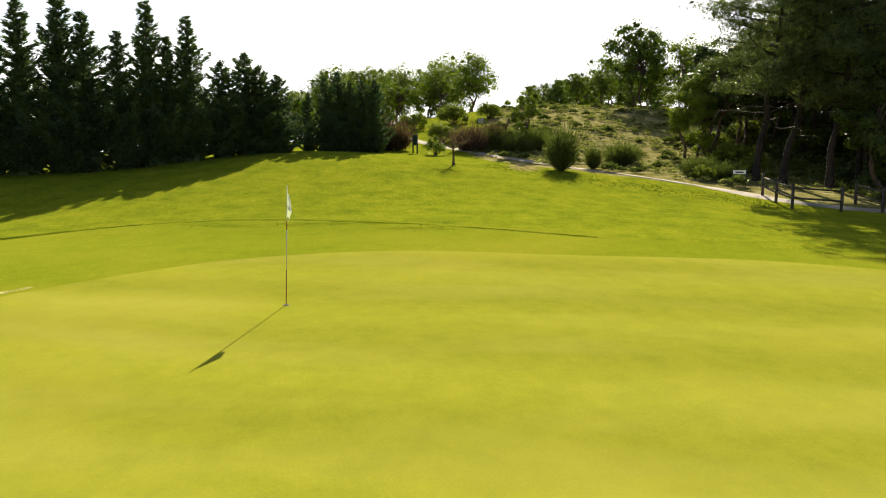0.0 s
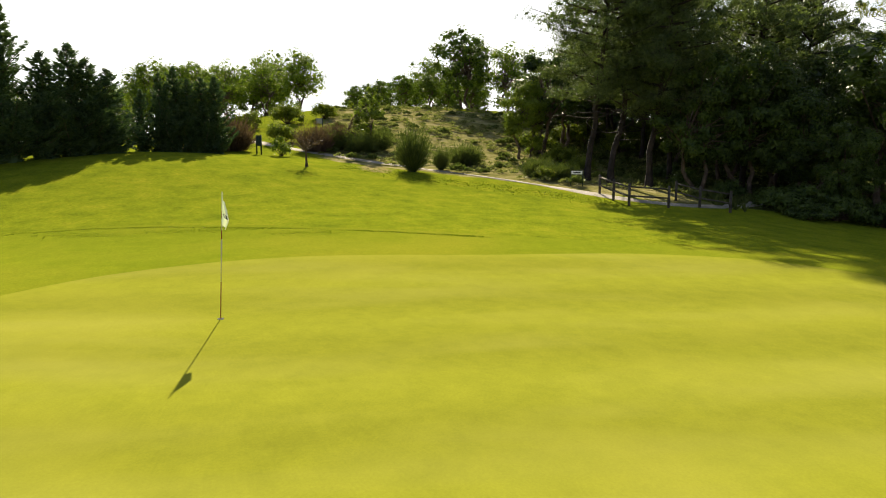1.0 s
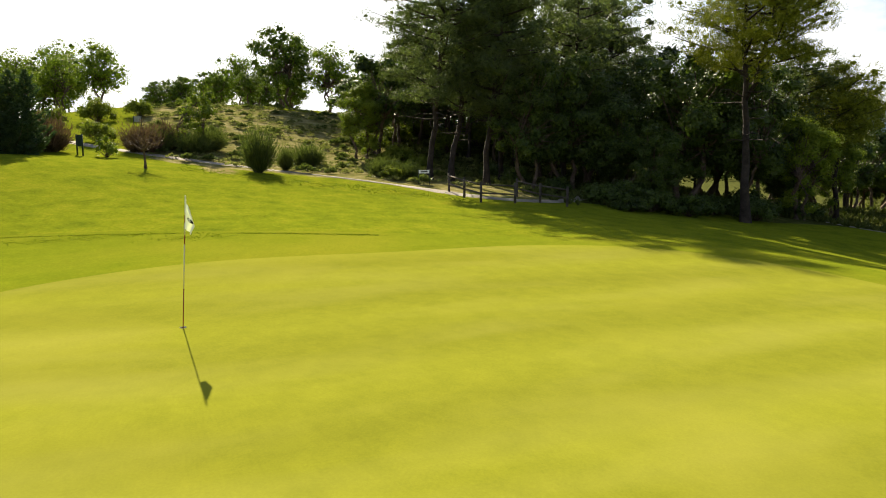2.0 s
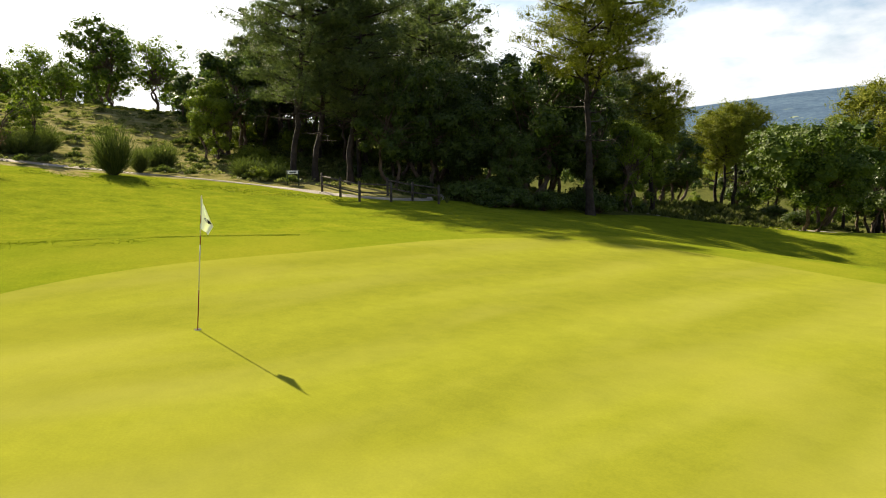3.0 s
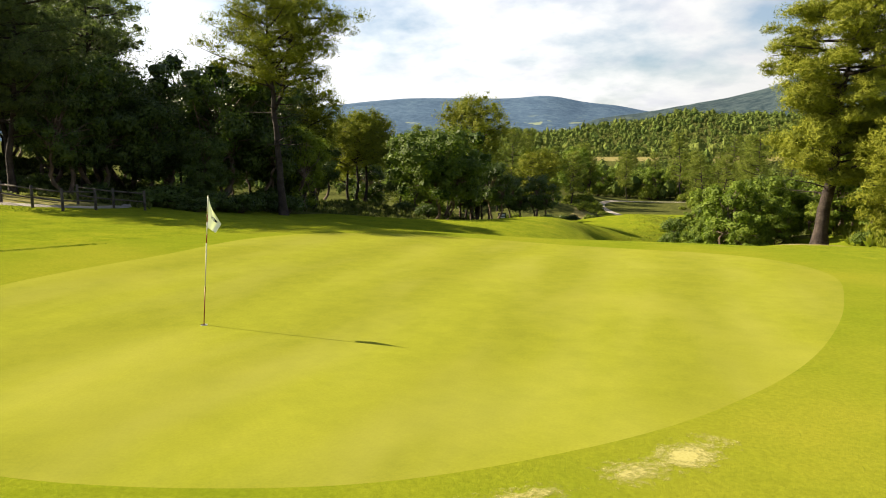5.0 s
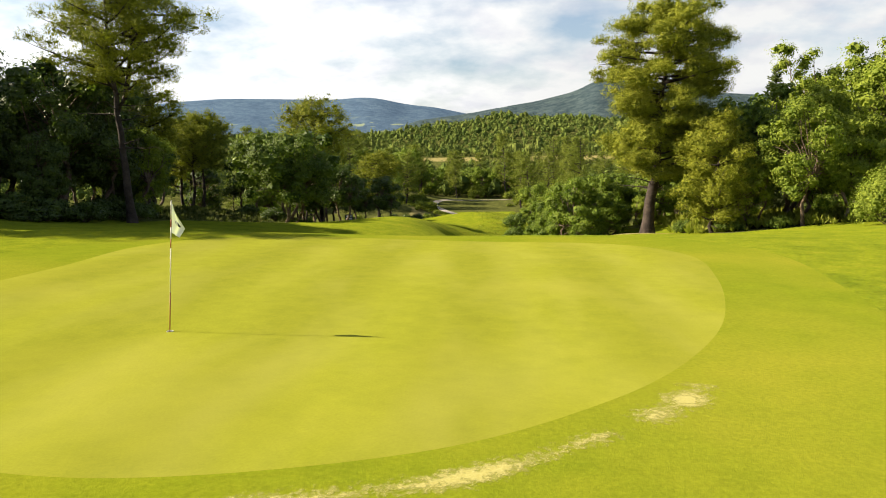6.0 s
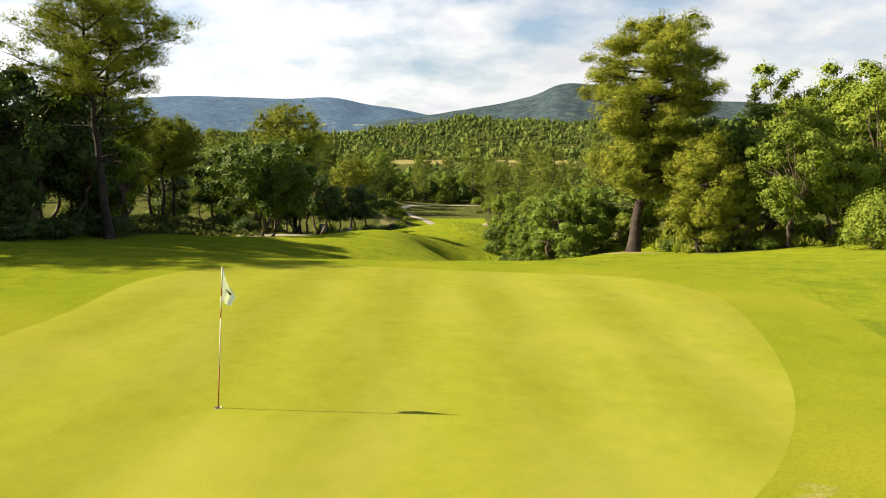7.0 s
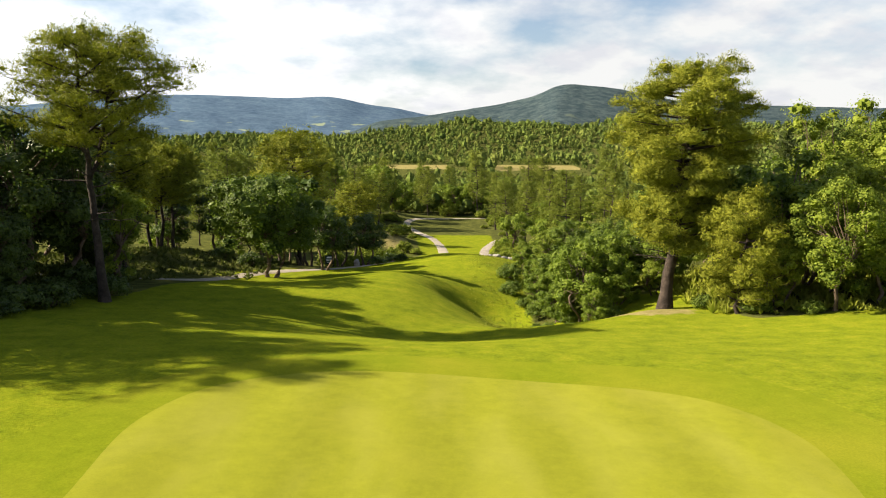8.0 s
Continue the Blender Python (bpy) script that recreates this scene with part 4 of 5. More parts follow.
plant("young_pine", lambda: pine("pine_tree", 72, 7.6, 0.12, 2.4, M_PINE, 0.12, branches=40, clumps=4, tufts=50, blade=0.25, bare=2, clump_r=0.62), 19.4, 33.6, 0,
      label="young olive-green pine beside the big pine", group=G_PINE)
plant("young_pine", None, 21.0, 38.0, 130, 0.95, label="young olive-green pine behind the big pine", group=G_PINE)

# woodland edge east of the green
near_oak = lambda s, H, R, mat, stems=1, base=0.14: (lambda: oak("oak_tree", s, H, base, R, mat, 0.15, stems, clumps=70, per=190, size=0.135))
plant("oak_light_a", near_oak(81, 8.0, 2.7, M_LIGHTOAK, 1, 0.12), 24.0, 31.8, 0, label="bright green slender broad-leaved tree at the wood's edge", group=G_OAK)
plant("oak_light_b", near_oak(82, 7.2, 2.4, M_LIGHTOAK, 2, 0.1), 27.2, 32.4, 0, label="bright green two-stemmed tree at the wood's edge", group=G_OAK)
plant("oak_dark_a", near_oak(83, 8.6, 3.6, M_OAK, 2, 0.1), 30.5, 38.0, 0, label="dark green oak within the wood", group=G_OAK)
plant("oak_dark_b", near_oak(84, 7.4, 3.3, M_OAK, 1, 0.2), 35.5, 34.0, 0, label="dark green oak within the wood", group=G_OAK)
plant("oak_back_light", lambda: oak("oak_tree", 85, 12.6, 0.1, 4.2, M_LIGHTOAK, 0.2, 2, clumps=125, per=125, size=0.19), 36.5, 45.5, 0, label="bright green tree deep in the eastern wood", group=G_OAK)
plant("oak_back_dark", lambda: oak("oak_tree", 86, 8.2, 0.12, 3.5, M_OAK, 0.17, 2, clumps=50, per=80, size=0.28), 31.5, 50.5, 0, label="dark green oak deep in the eastern wood", group=G_OAK)
EAST = random.Random(9)
for x, y, k, s in ((21.8, 33.6, "oak_light_b", 0.72), (25.8, 35.8, "oak_light_a", 1.08), (30.2, 34.6, "oak_light_a", 1.3), (33.6, 31.6, "oak_light_b", 1.35), (29.2, 43.5, "oak_light_a", 0.92), (34.0, 42.5, "oak_light_b", 1.0),
                   (23.2, 38.4, "oak_back_dark", 1.25), (26.4, 39.6, "oak_back_dark", 1.2), (24.5, 44.5, "oak_dark_a", 1.0), (27.6, 52.0, "oak_dark_a", 1.2), (38.0, 50.5, "oak_light_a", 1.02), (44.5, 46.0, "oak_light_b", 1.05), (20.5, 52.0, "oak_dark_b", 1.05), (35.0, 58.5, "oak_dark_b", 1.3), (41.5, 38.5, "oak_dark_a", 1.05),
                   (38.5, 34.0, "oak_light_a", 1.4), (44.0, 32.0, "oak_light_b", 1.1), (48.0, 55.0, "oak_dark_a", 1.3)):
    k = ("oak_back_light" if "light" in k else "oak_back_dark") if y > 40 else k
    plant(k, None, x, y, EAST.uniform(0, 360), s, EAST.uniform(0.92, 1.1), label="bright green tree of the eastern wood" if "light" in k else "dark green oak of the eastern wood", group=G_OAK)
plant("fir", lambda: cypress("fir_tree", 88, 12.5, 2.3, M_PINEDARK), 28.8, 48.8, 0, label="dark pointed conifer rising behind the wood")
plant("hedge_bush", lambda: bush("bush", 89, 3.1, 1.9, M_LIGHTOAK, 34, 300, 0.12), 25.8, 26.2, 0, label="rounded yellow-green bush at the lawn's edge", category="bush")

# gully trees between the mound and the big pine
for x, y, k, s, t in ((12.4, 49.0, "oak_dark_b", 0.95, 0.9), (14.6, 46.0, "oak_dark_a", 0.82, 0.95), (11.6, 57.0, "oak_light_b", 0.82, 0.9), (13.8, 54.5, "oak_dark_b", 0.92, 1.0), (17.5, 58.5, "oak_dark_a", 1.0, 1.0), (12.8, 65.0, "oak_light_a", 0.8, 0.85),
                      (15.5, 68.5, "oak_dark_a", 0.95, 0.95), (10.6, 66.5, "oak_light_b", 0.55, 0.9), (19.5, 66.0, "oak_dark_b", 1.0, 1.0), (22.5, 60.5, "oak_dark_a", 1.05, 1.0), (14.0, 74.5, "oak_light_b", 0.9, 1.0), (17.0, 42.2, "oak_light_b", 0.62, 0.8)):
    plant(k, None, x, y, x * 53, s * 0.78, t, label="bushy green oak crowding the gully", group=G_OAK)
plant("gully_oak", lambda: oak("oak_tree", 92, 5.6, 0.02, 2.5, M_GULLYLEAF, 0.1, 3, clumps=84, per=95, size=0.175), 12.0, 41.2, 0, label="dense leafy oak filling the gully", group=G_OAK)
for x, y, s in ((10.4, 43.0, 0.75), (14.2, 41.6, 0.85), (11.8, 45.6, 0.95), (14.6, 45.0, 1.05), (9.9, 48.0, 0.7), (12.4, 50.0, 1.0), (10.4, 53.2, 0.7), (10.8, 58.4, 0.7), (15.6, 48.8, 1.1), (10.2, 63.0, 0.6), (12.0, 38.2, 0.5), (18.6, 45.2, 1.0)):
    plant("gully_oak", None, x, y, x * 61, s * 0.8, EAST.uniform(0.9, 1.1), label="dense leafy oak filling the gully", group=G_OAK)
plant("low_bush", lambda: bush("bush", 90, 1.3, 1.3, M_OAK, 14, 130, 0.14), 9.4, 45.5, 0, label="low dark green bush on the gully bank", category="bush")
for x, y, s in ((7.9, 52.0, 0.9), (8.2, 56.2, 1.1), (10.8, 42.2, 1.0), (13.0, 39.6, 0.6), (18.4, 36.4, 0.7), (20.2, 33.4, 0.8), (9.2, 38.6, 0.8), (10.4, 37.6, 0.6), (13.2, 38.6, 0.7), (8.8, 42.4, 0.5), (8.6, 48.6, 0.6), (28.6, 29.6, 0.75), (31.0, 28.2, 0.8), (22.6, 31.6, 0.6)):
    plant("low_bush", None, x, y, x * 71, s, label="low green bush at the wood's edge", category="bush")

# ---------------------------------------------------------------- west wood
plant("pine_d", lambda: pine("pine_tree", 31, 14.8, 0.57, 4.4, M_PINE, 0.27, (-0.4, -0.2), branches=50, clumps=4, tufts=72, blade=0.25, fork=0.47, bare=10, wander=0.3, clump_r=0.8, flat=0.75, fill=0.3, profile=[(0, 0.55), (0.25, 0.85), (0.5, 1.0), (0.75, 0.9), (0.9, 0.65), (1, 0.4)], rise_by=(0.15, 0.65)), -15.9, 30.0, 0,
      label="tall pine with a pale forked trunk and open crown", group=G_PINE)
tall_pine = lambda s, H, R, lean: (lambda: pine("pine_tree", s, H, 0.34, R, M_PINEDARK, 0.2, lean, branches=46, clumps=5, tufts=42, fill=0.26, blade=0.26, shape=0.5, bare=9, clump_r=0.7, flat=0.7))
plant("pine_a", tall_pine(32, 15.2, 4.6, (-0.2, 0.4)), -27.6, 16.4, 0, label="tall dark pine with a straight trunk beside the path", group=G_PINE)
plant("pine_b", tall_pine(33, 14.2, 3.2, (-0.6, 2.0)), -27.0, 17.6, 0, label="tall dark pine with a leaning trunk", group=G_PINE)
plant("pine_c", tall_pine(34, 14.6, 3.4, (0.6, 1.2)), -26.2, 19.6, 0, label="tall dark pine with a slightly leaning trunk", group=G_PINE)
WEST = random.Random(21)
plant("back_pine", lambda: pine("pine_tree", 36, 14.4, 0.38, 3.6, M_PINEDARK, 0.2, (0.3, 0.5), branches=44, clumps=4, tufts=15, blade=0.42, shape=0.5, bare=8, clump_r=0.85), -35.0, 31.0, 0, label="dark pine standing in the western wood", group=G_PINE)
for x, y, k, s in ((-29.4, 22.4, "back_pine", 0.95), (-28.4, 26.6, "back_pine", 0.95), (-33.5, 33.5, "back_pine", 1.0), (-37, 28, "back_pine", 0.9), (-42.5, 23.5, "back_pine", 0.85), (-38.5, 24.5, "back_pine", 0.8), (-23.5, 41.5, "back_pine", 0.86), (-27.5, 48, "back_pine", 0.8), (-41, 38, "back_pine", 1.0), (-35, 45, "back_pine", 0.68), (-45, 46, "back_pine", 1.0)):
    plant(k, None, x, y, WEST.uniform(0, 360), s, label="dark pine standing in the western wood", group=G_PINE)
plant("oak_w_a", lambda: oak("oak_tree", 41, 8.4, 0.12, 3.1, M_HOLMSHADE, 0.2, 2, clumps=80, per=170, size=0.19), -25.6, 25.2, 0, label="leafy dark green oak beside the bridge fence", group=G_OAK)
plant("oak_w_b", lambda: oak("oak_tree", 42, 9.6, 0.16, 4.0, M_HOLMSHADE, 0.28, 2, clumps=80, per=150, size=0.21, lean=(0.4, 0.6)), -21.4, 30.5, 0, label="large dark oak with crooked stems", group=G_OAK)
plant("oak_e", lambda: oak("oak_tree", 43, 9.4, 0.2, 4.9, M_OAK, 0.2, 2, clumps=130, per=140, size=0.2), -12.7, 53.2, 0, label="broad green oak with three dark stems by the path", group=G_OAK)
plant("oak_back", lambda: oak("oak_tree", 46, 9.0, 0.14, 3.7, M_HOLMSHADE, 0.22, 2, clumps=56, per=85, size=0.28), -31.0, 33.5, 0, label="dark oak deep in the western wood", group=G_OAK)
for x, y, k, s in ((-29.5, 29.5, "oak_w_b", 0.85), (-44.5, 22.5, "oak_w_b", 0.8), (-47.5, 26.5, "oak_w_a", 0.9), (-43, 26, "oak_w_b", 0.9), (-37.5, 26.5, "oak_w_b", 0.8), (-32.0, 27.5, "oak_w_b", 0.8), (-41.5, 31.5, "oak_w_a", 1.0), (-25.2, 21.9, "oak_w_a", 0.85), (-9.2, 69.6, "oak_e", 0.68), (-12.8, 66.0, "oak_e", 0.75), (-23.2, 45.2, "oak_light_a", 0.95), (-25.5, 49.0, "oak_light_b", 1.1), (-22.8, 26.8, "oak_w_a", 0.8), (-26.5, 33.0, "oak_w_b", 1.0), (-43, 41, "oak_w_b", 1.0),  (-20.0, 34.5, "oak_w_a", 1.0), (-24.5, 35.5, "oak_w_b", 0.95), (-19.0, 26.6, "oak_w_a", 0.55), (-33.0, 40.5, "oak_w_a", 1.1), (-20.6, 39.0, "oak_w_a", 0.6), (-29, 42, "oak_w_b", 0.9), (-38, 33, "oak_w_b", 0.9),
                   (-9.2, 60.0, "oak_e", 0.72), (-15.5, 62.5, "oak_w_a", 0.95), (-6.5, 70.5, "oak_e", 0.72), (-13, 72, "oak_w_b", 0.85), (-22, 70, "oak_w_a", 1.0), (-33, 54, "oak_w_b", 0.95), (-40, 60, "oak_w_b", 1.0), (-30, 76, "oak_w_b", 0.95), (-47, 52, "oak_w_a", 1.1), (-36, 68, "oak_w_a", 1.0)):
    k = "oak_back" if x < -28 or y > 56 else k
    plant(k, None, x, y, WEST.uniform(0, 360), s, WEST.uniform(0.93, 1.08), label="dark green oak of the western wood", group=G_OAK)
plant("pine_k", lambda: pine("pine_tree", 35, 12.0, 0.52, 3.6, M_PINE, 0.22, (0.3, 0.2), branches=40, clumps=5, tufts=20, blade=0.36, bare=8, clump_r=0.8), -26.4, 67.2, 0, label="flat-topped olive pine with twin dark trunks", group=G_PINE)
for x, y, s in ((-27.3, 66.4, 0.95), (-14.2, 71.5, 1.3), (-20.5, 80, 1.0), (-34, 82, 1.15), (-9.5, 86, 0.95)):
    plant("pine_k", None, x, y, x * 41, s, label="olive pine rising behind the oaks", group=G_PINE)

for x, y, k, size in ((-21.8, 45.2, "pine_k", 0.95), (-33.0, 62.0, "pine_k", 1.0), (-30.5, 71.0, "pine_k", 1.05), (-18.8, 37.8, "oak_light_b", 1.02), (-29.0, 60.5, "oak_back", 0.85), (-33.5, 67.0, "oak_back", 0.9), (-28.0, 55.5, "oak_back", 0.72), (-18.0, 66.5, "oak_light_a", 0.9), (-16.5, 76.0, "oak_back", 0.9)):
    plant(k, None, x, y, x * 43, size, label="olive pine rising behind the oaks" if k == "pine_k" else "green oak between the pines", group=G_PINE if k == "pine_k" else G_OAK)

# dark undergrowth along the wood's foot
plant("under_bush", lambda: bush("bush", 91, 1.5, 1.6, M_HOLMSHADE, 16, 120, 0.15), -16.6, 31.6, 0, label="dark evergreen bush under the trees", category="bush", group="undergrowth")
for x, y, s in ((-19.6, 34.0, 1.1), (-20.2, 38.0, 1.1), (-18.6, 30.4, 0.9), (-20.6, 40.4, 1.0), (-20.2, 24.4, 1.4), (-17.6, 23.6, 0.8), (-18.2, 25.4, 1.0), (-17.2, 27.2, 0.9), (-18.3, 29.0, 0.8), (-20.2, 27.4, 0.9), (-22.6, 27.2, 0.9), 
                (-4.8, 66.6, 0.7), (-16.0, 58.5, 0.9), (-19.5, 61.5, 0.9), (-27.8, 22.6, 0.8), (-24.0, 23.2, 0.7), (-30.6, 22.8, 0.9), (-2.6, 70.0, 0.6), (-3.8, 74.0, 0.9)):
    plant("under_bush", None, x, y, x * 97, s, WEST.uniform(0.7, 1.1), label="dark bush of the undergrowth", category="bush", group="undergrowth")

# ---------------------------------------------------------------- conifer hedge
G_HEDGE = "conifers of the hedge"
hedge = lambda s, H, R: (lambda: cypress("conifer", s, H, R, M_CYPRESS))
plant("cypress_a", hedge(51, 8.1, 1.75), -18.6, -18.8, 0, label="tall dark feathery conifer of the hedge", group=G_HEDGE)
plant("cypress_b", hedge(52, 7.6, 1.65), -20.15, -16.7, 0, label="tall dark feathery conifer of the hedge", group=G_HEDGE)
plant("cypress_c", hedge(53, 5.4, 1.5), -24.7, -10.6, 0, label="shorter dark conifer of the hedge", group=G_HEDGE)
HEDGE = random.Random(2)
for x, y, k, tall, wide in ((-14.2, -24.5, "cypress_b", 8.6, 1.0), (-15.4, -23.0, "cypress_a", 8.8, 1.05), (-16.7, -21.3, "cypress_b", 8.6, 1.05), (-17.8, -19.9, "cypress_a", 7.4, 0.95), (-19.5, -17.5, "cypress_a", 8.7, 1.0), (-21.1, -15.4, "cypress_b", 6.7, 0.88),
                            (-21.8, -14.4, "cypress_a", 8.1, 0.95), (-22.4, -13.7, "cypress_b", 6.4, 0.85), (-23.0, -12.9, "cypress_a", 7.3, 0.9), (-24.0, -11.6, "cypress_c", 5.0, 1.0), (-25.2, -10.0, "cypress_c", 4.7, 0.95), (-25.8, -9.2, "cypress_c", 4.2, 0.95)):
    own = {"cypress_a": 8.1, "cypress_b": 7.6, "cypress_c": 5.4}[k]
    plant(k, None, x, y, HEDGE.uniform(0, 360), wide, tall / own / wide, label="tall dark feathery conifer of the hedge" if tall > 6 else "shorter dark conifer of the hedge", group=G_HEDGE)
for x, y, s in ((-28.6, -8.4, 0.66), (-29.2, -7.6, 0.78), (-29.6, -6.9, 0.9), (-29.8, -6.2, 0.82), (-30.0, -5.5, 0.88), (-30.2, -4.8, 0.86)):
    plant("cypress_c", None, x, y, HEDGE.uniform(0, 360), s * 0.8, HEDGE.uniform(1.12, 1.3), label="low dark conifer of the clipped-back hedge", group=G_HEDGE)

# trees and open ground beyond the hedge
plant("hill_oak_a", lambda: oak("oak_tree", 44, 9.0, 0.10, 3.6, M_OAK, 0.22, 2, clumps=72, per=90, size=0.26, fill=0.45), -62.0, 15.4, 0, label="dark rounded oak on the scrubby hilltop", group=G_OAK)
plant("hill_oak_b", lambda: oak("oak_tree", 45, 7.8, 0.14, 3.5, M_VALLEYOAK, 0.18, 2, clumps=80, per=64, size=0.23, fill=0.3), -72.0, -2.0, 0, label="airy green tree standing on open ground", group=G_OAK)
for x, y, k, s in ((-62.0, 19.9, "hill_oak_b", 1.0), (-64, 12.0, "hill_oak_a", 0.45), (-67, 9.5, "hill_oak_a", 0.4), (-60.5, 22.4, "hill_oak_a", 0.4), (-66, 17, "hill_oak_a", 0.5), (-108, 5, "hill_oak_a", 0.75), (-112, 8.5, "hill_oak_a", 0.9), (-103, 13, "hill_oak_a", 0.85), (-99, 16.5, "hill_oak_b", 1.1), (-96, 19.5, "hill_oak_a", 0.85), (-92, 22, "hill_oak_a", 0.75), (-60, -14, "hill_oak_b", 0.75), (-57, -18.5, "hill_oak_b", 0.72), (-66, -18, "hill_oak_b", 0.8), (-72, -11, "hill_oak_b", 0.85), (-63, -9.0, "hill_oak_b", 0.8), (-58, -11.5, "hill_oak_b", 0.85), (-66, -5.5, "hill_oak_b", 0.8), (-70, -14.5, "hill_oak_b", 0.95), (-54, -14, "hill_oak_b", 0.8), (-52.5, -20.5, "hill_oak_a", 0.66), (-62, -24, "hill_oak_a", 0.7), (-48, -24, "hill_oak_a", 0.7), (-76, -6, "hill_oak_b", 1.0), (-80, -8, "hill_oak_a", 0.9), (-78, -24, "hill_oak_a", 1.0),
                   (-68, -30, "hill_oak_b", 0.9), (-88, -16, "hill_oak_a", 1.1), (-118, 10, "hill_oak_a", 0.98), (-124, 16, "hill_oak_a", 1.05), (-112, 21, "hill_oak_a", 0.88), (-105, 25, "hill_oak_a", 0.7), (-58, 30, "hill_oak_a", 0.5), (-54, 35, "hill_oak_a", 0.55), (-74, 26, "hill_oak_a", 0.5), (-70, 30, "hill_oak_a", 0.62),
                   (-52, -30, "hill_oak_a", 1.0), (-45, -36, "hill_oak_b", 1.0), (-60, -42, "hill_oak_a", 1.2)):
    plant(k, None, x, y, WEST.uniform(0, 360), s, WEST.uniform(0.9, 1.1), label="green tree on the rise beyond the path", group=G_OAK)
for x, y, k, s in ((-84, -20, "back_pine", 0.7), (-92, -6, "back_pine", 0.62), (-44.0, 29.5, "back_pine", 0.7), (-50, 30, "oak_back", 0.8), (-53, 35, "oak_back", 0.8), (-49, 40, "oak_back", 0.9), (-56, 28, "oak_back", 0.7), (-52, 26, "oak_back", 0.7), (-44.5, 20.6, "back_pine", 0.62), (-47.5, 23.5, "back_pine", 0.66)):
    plant(k, None, x, y, x * 17, s, label="dark pine on the rise beyond the path" if k == "back_pine" else "dark oak on the rise behind the wood", group=G_PINE if k == "back_pine" else G_OAK)

for x, y, k, size in ((-38.6, 16.8, "oak_back", 0.85), (-41.5, 19.5, "oak_back", 0.8), (-52.5, 19.5, "oak_back", 0.52), (-55, 22.5, "oak_back", 0.6), (-51, 23.5, "oak_back", 0.62), (-57, 25.5, "oak_back", 0.6), (-48.5, 28.5, "oak_back", 0.7), (-46, 31.5, "oak_back", 0.75), (-50.5, 33.0, "oak_back", 0.75), (-59.5, 28.5, "oak_back", 0.6), (-44.5, 35.5, "oak_back", 0.8)):
    plant(k, None, x, y, x * 19, size, label="dark oak on the rise behind the wood", group=G_OAK)

for x, y, size in ((-52, 20.5, 1.4), (-54, 23.5, 1.5), (-50, 25.5, 1.4), (-56, 26.5, 1.5), (-48, 29.5, 1.5), (-53, 30.5, 1.6), (-46.5, 33, 1.5), (-51.5, 22, 1.2), (-57.5, 30, 1.5), (-49.5, 35, 1.6), (-58, 22.0, 1.1), (-60, 25.5, 1.2)):
    plant("under_bush", None, x, y, x * 83, size, WEST.uniform(0.8, 1.1), label="dark bush on the rise behind the wood", category="bush", group="undergrowth")

plant("oak_light_b", None, -36.2, 14.9, 70, 0.85, label="yellow-green tree on the slope beside the pines", group=G_OAK)

# shrubs by the path and on the hill
G_SHRUB = "shrubs by the path"
plant("broom_a", lambda: broom("broom_shrub", 55, 2.2, 1.0, M_BROOM, 1500, 0.12), -26.9, 6.1, 0, label="upright green broom shrub beside the gravel path", category="shrub", group=G_SHRUB)
plant("broom_b", lambda: broom("broom_shrub", 56, 1.3, 1.2, M_BROOM, 1800, 0.35), -31.6, 9.9, 0, label="wide dark green broom shrub behind the path", category="shrub", group=G_SHRUB)
for x, y, k, s in ((-35.2, 3.6, "broom_b", 0.9), (-36.4, 4.6, "broom_b", 1.1), (-27.4, 13.4, "broom_b", 0.8), (-26.5, 14.6, "broom_b", 0.7), (-29.0, 8.0, "broom_a", 0.55), (-36.0, 1.6, "broom_b", 1.0), (-42.0, 16.5, "broom_b", 0.8)):
    plant(k, None, x, y, x * 37, s, label="bushy green broom shrub on the scrubby slope", category="shrub", group=G_SHRUB)
plant("hill_bush", lambda: bush("bush", 57, 1.7, 1.5, M_BUSH, 18, 120, 0.14), -34.5, 17.0, 0, label="yellow-green bush among the pines", category="bush", group=G_SHRUB)
for x, y, s in ((-44.0, 20.5, 1.1), (-41, 24, 1.3), (-40.0, 17.0, 1.0), (-32.1, 17.6, 0.75), (-26.0, 13.4, 0.5), (-43.5, 27.6, 1.6), (-28.8, 15.0, 0.55), (-38.6, -1.8, 0.9), (-46, -5, 1.0), (-48, -2, 1.1), (-44, -8, 1.0), (-50, 1, 0.9), (-37.0, 2.6, 0.85), (-48, 24, 1.1)):
    plant("hill_bush", None, x, y, x * 29, s, label="yellow-green bush on the slope", category="bush", group=G_SHRUB)
plant("brown_shrub", lambda: broom("bare_shrub", 58, 1.9, 1.5, M_REDTWIG, 1900, 0.45), -33.6, -4.4, 0, label="brown leafless shrub at the hedge's end", category="shrub", group=G_SHRUB)
for x, y, s in ((-34.8, 0.6, 0.85), (-33.0, -5.6, 1.0), (-36.6, 2.0, 0.8)):
    plant("brown_shrub", None, x, y, x * 23, s, label="brown twiggy shrub by the path", category="shrub", group=G_SHRUB)
plant("post_shrub", lambda: bush("bush", 59, 1.2, 0.75, M_LIGHTOAK, 9, 60, 0.12), -31.4, -1.3, 0, label="small straggling green shrub by the signpost", category="shrub", group=G_SHRUB)
plant("sapling", lambda: oak("sapling", 60, 4.2, 0.2, 1.5, M_LIGHTOAK, 0.06, 2, clumps=26, per=60, size=0.16), -36.0, 4.0, 0, label="airy green sapling behind the path", category="tree")


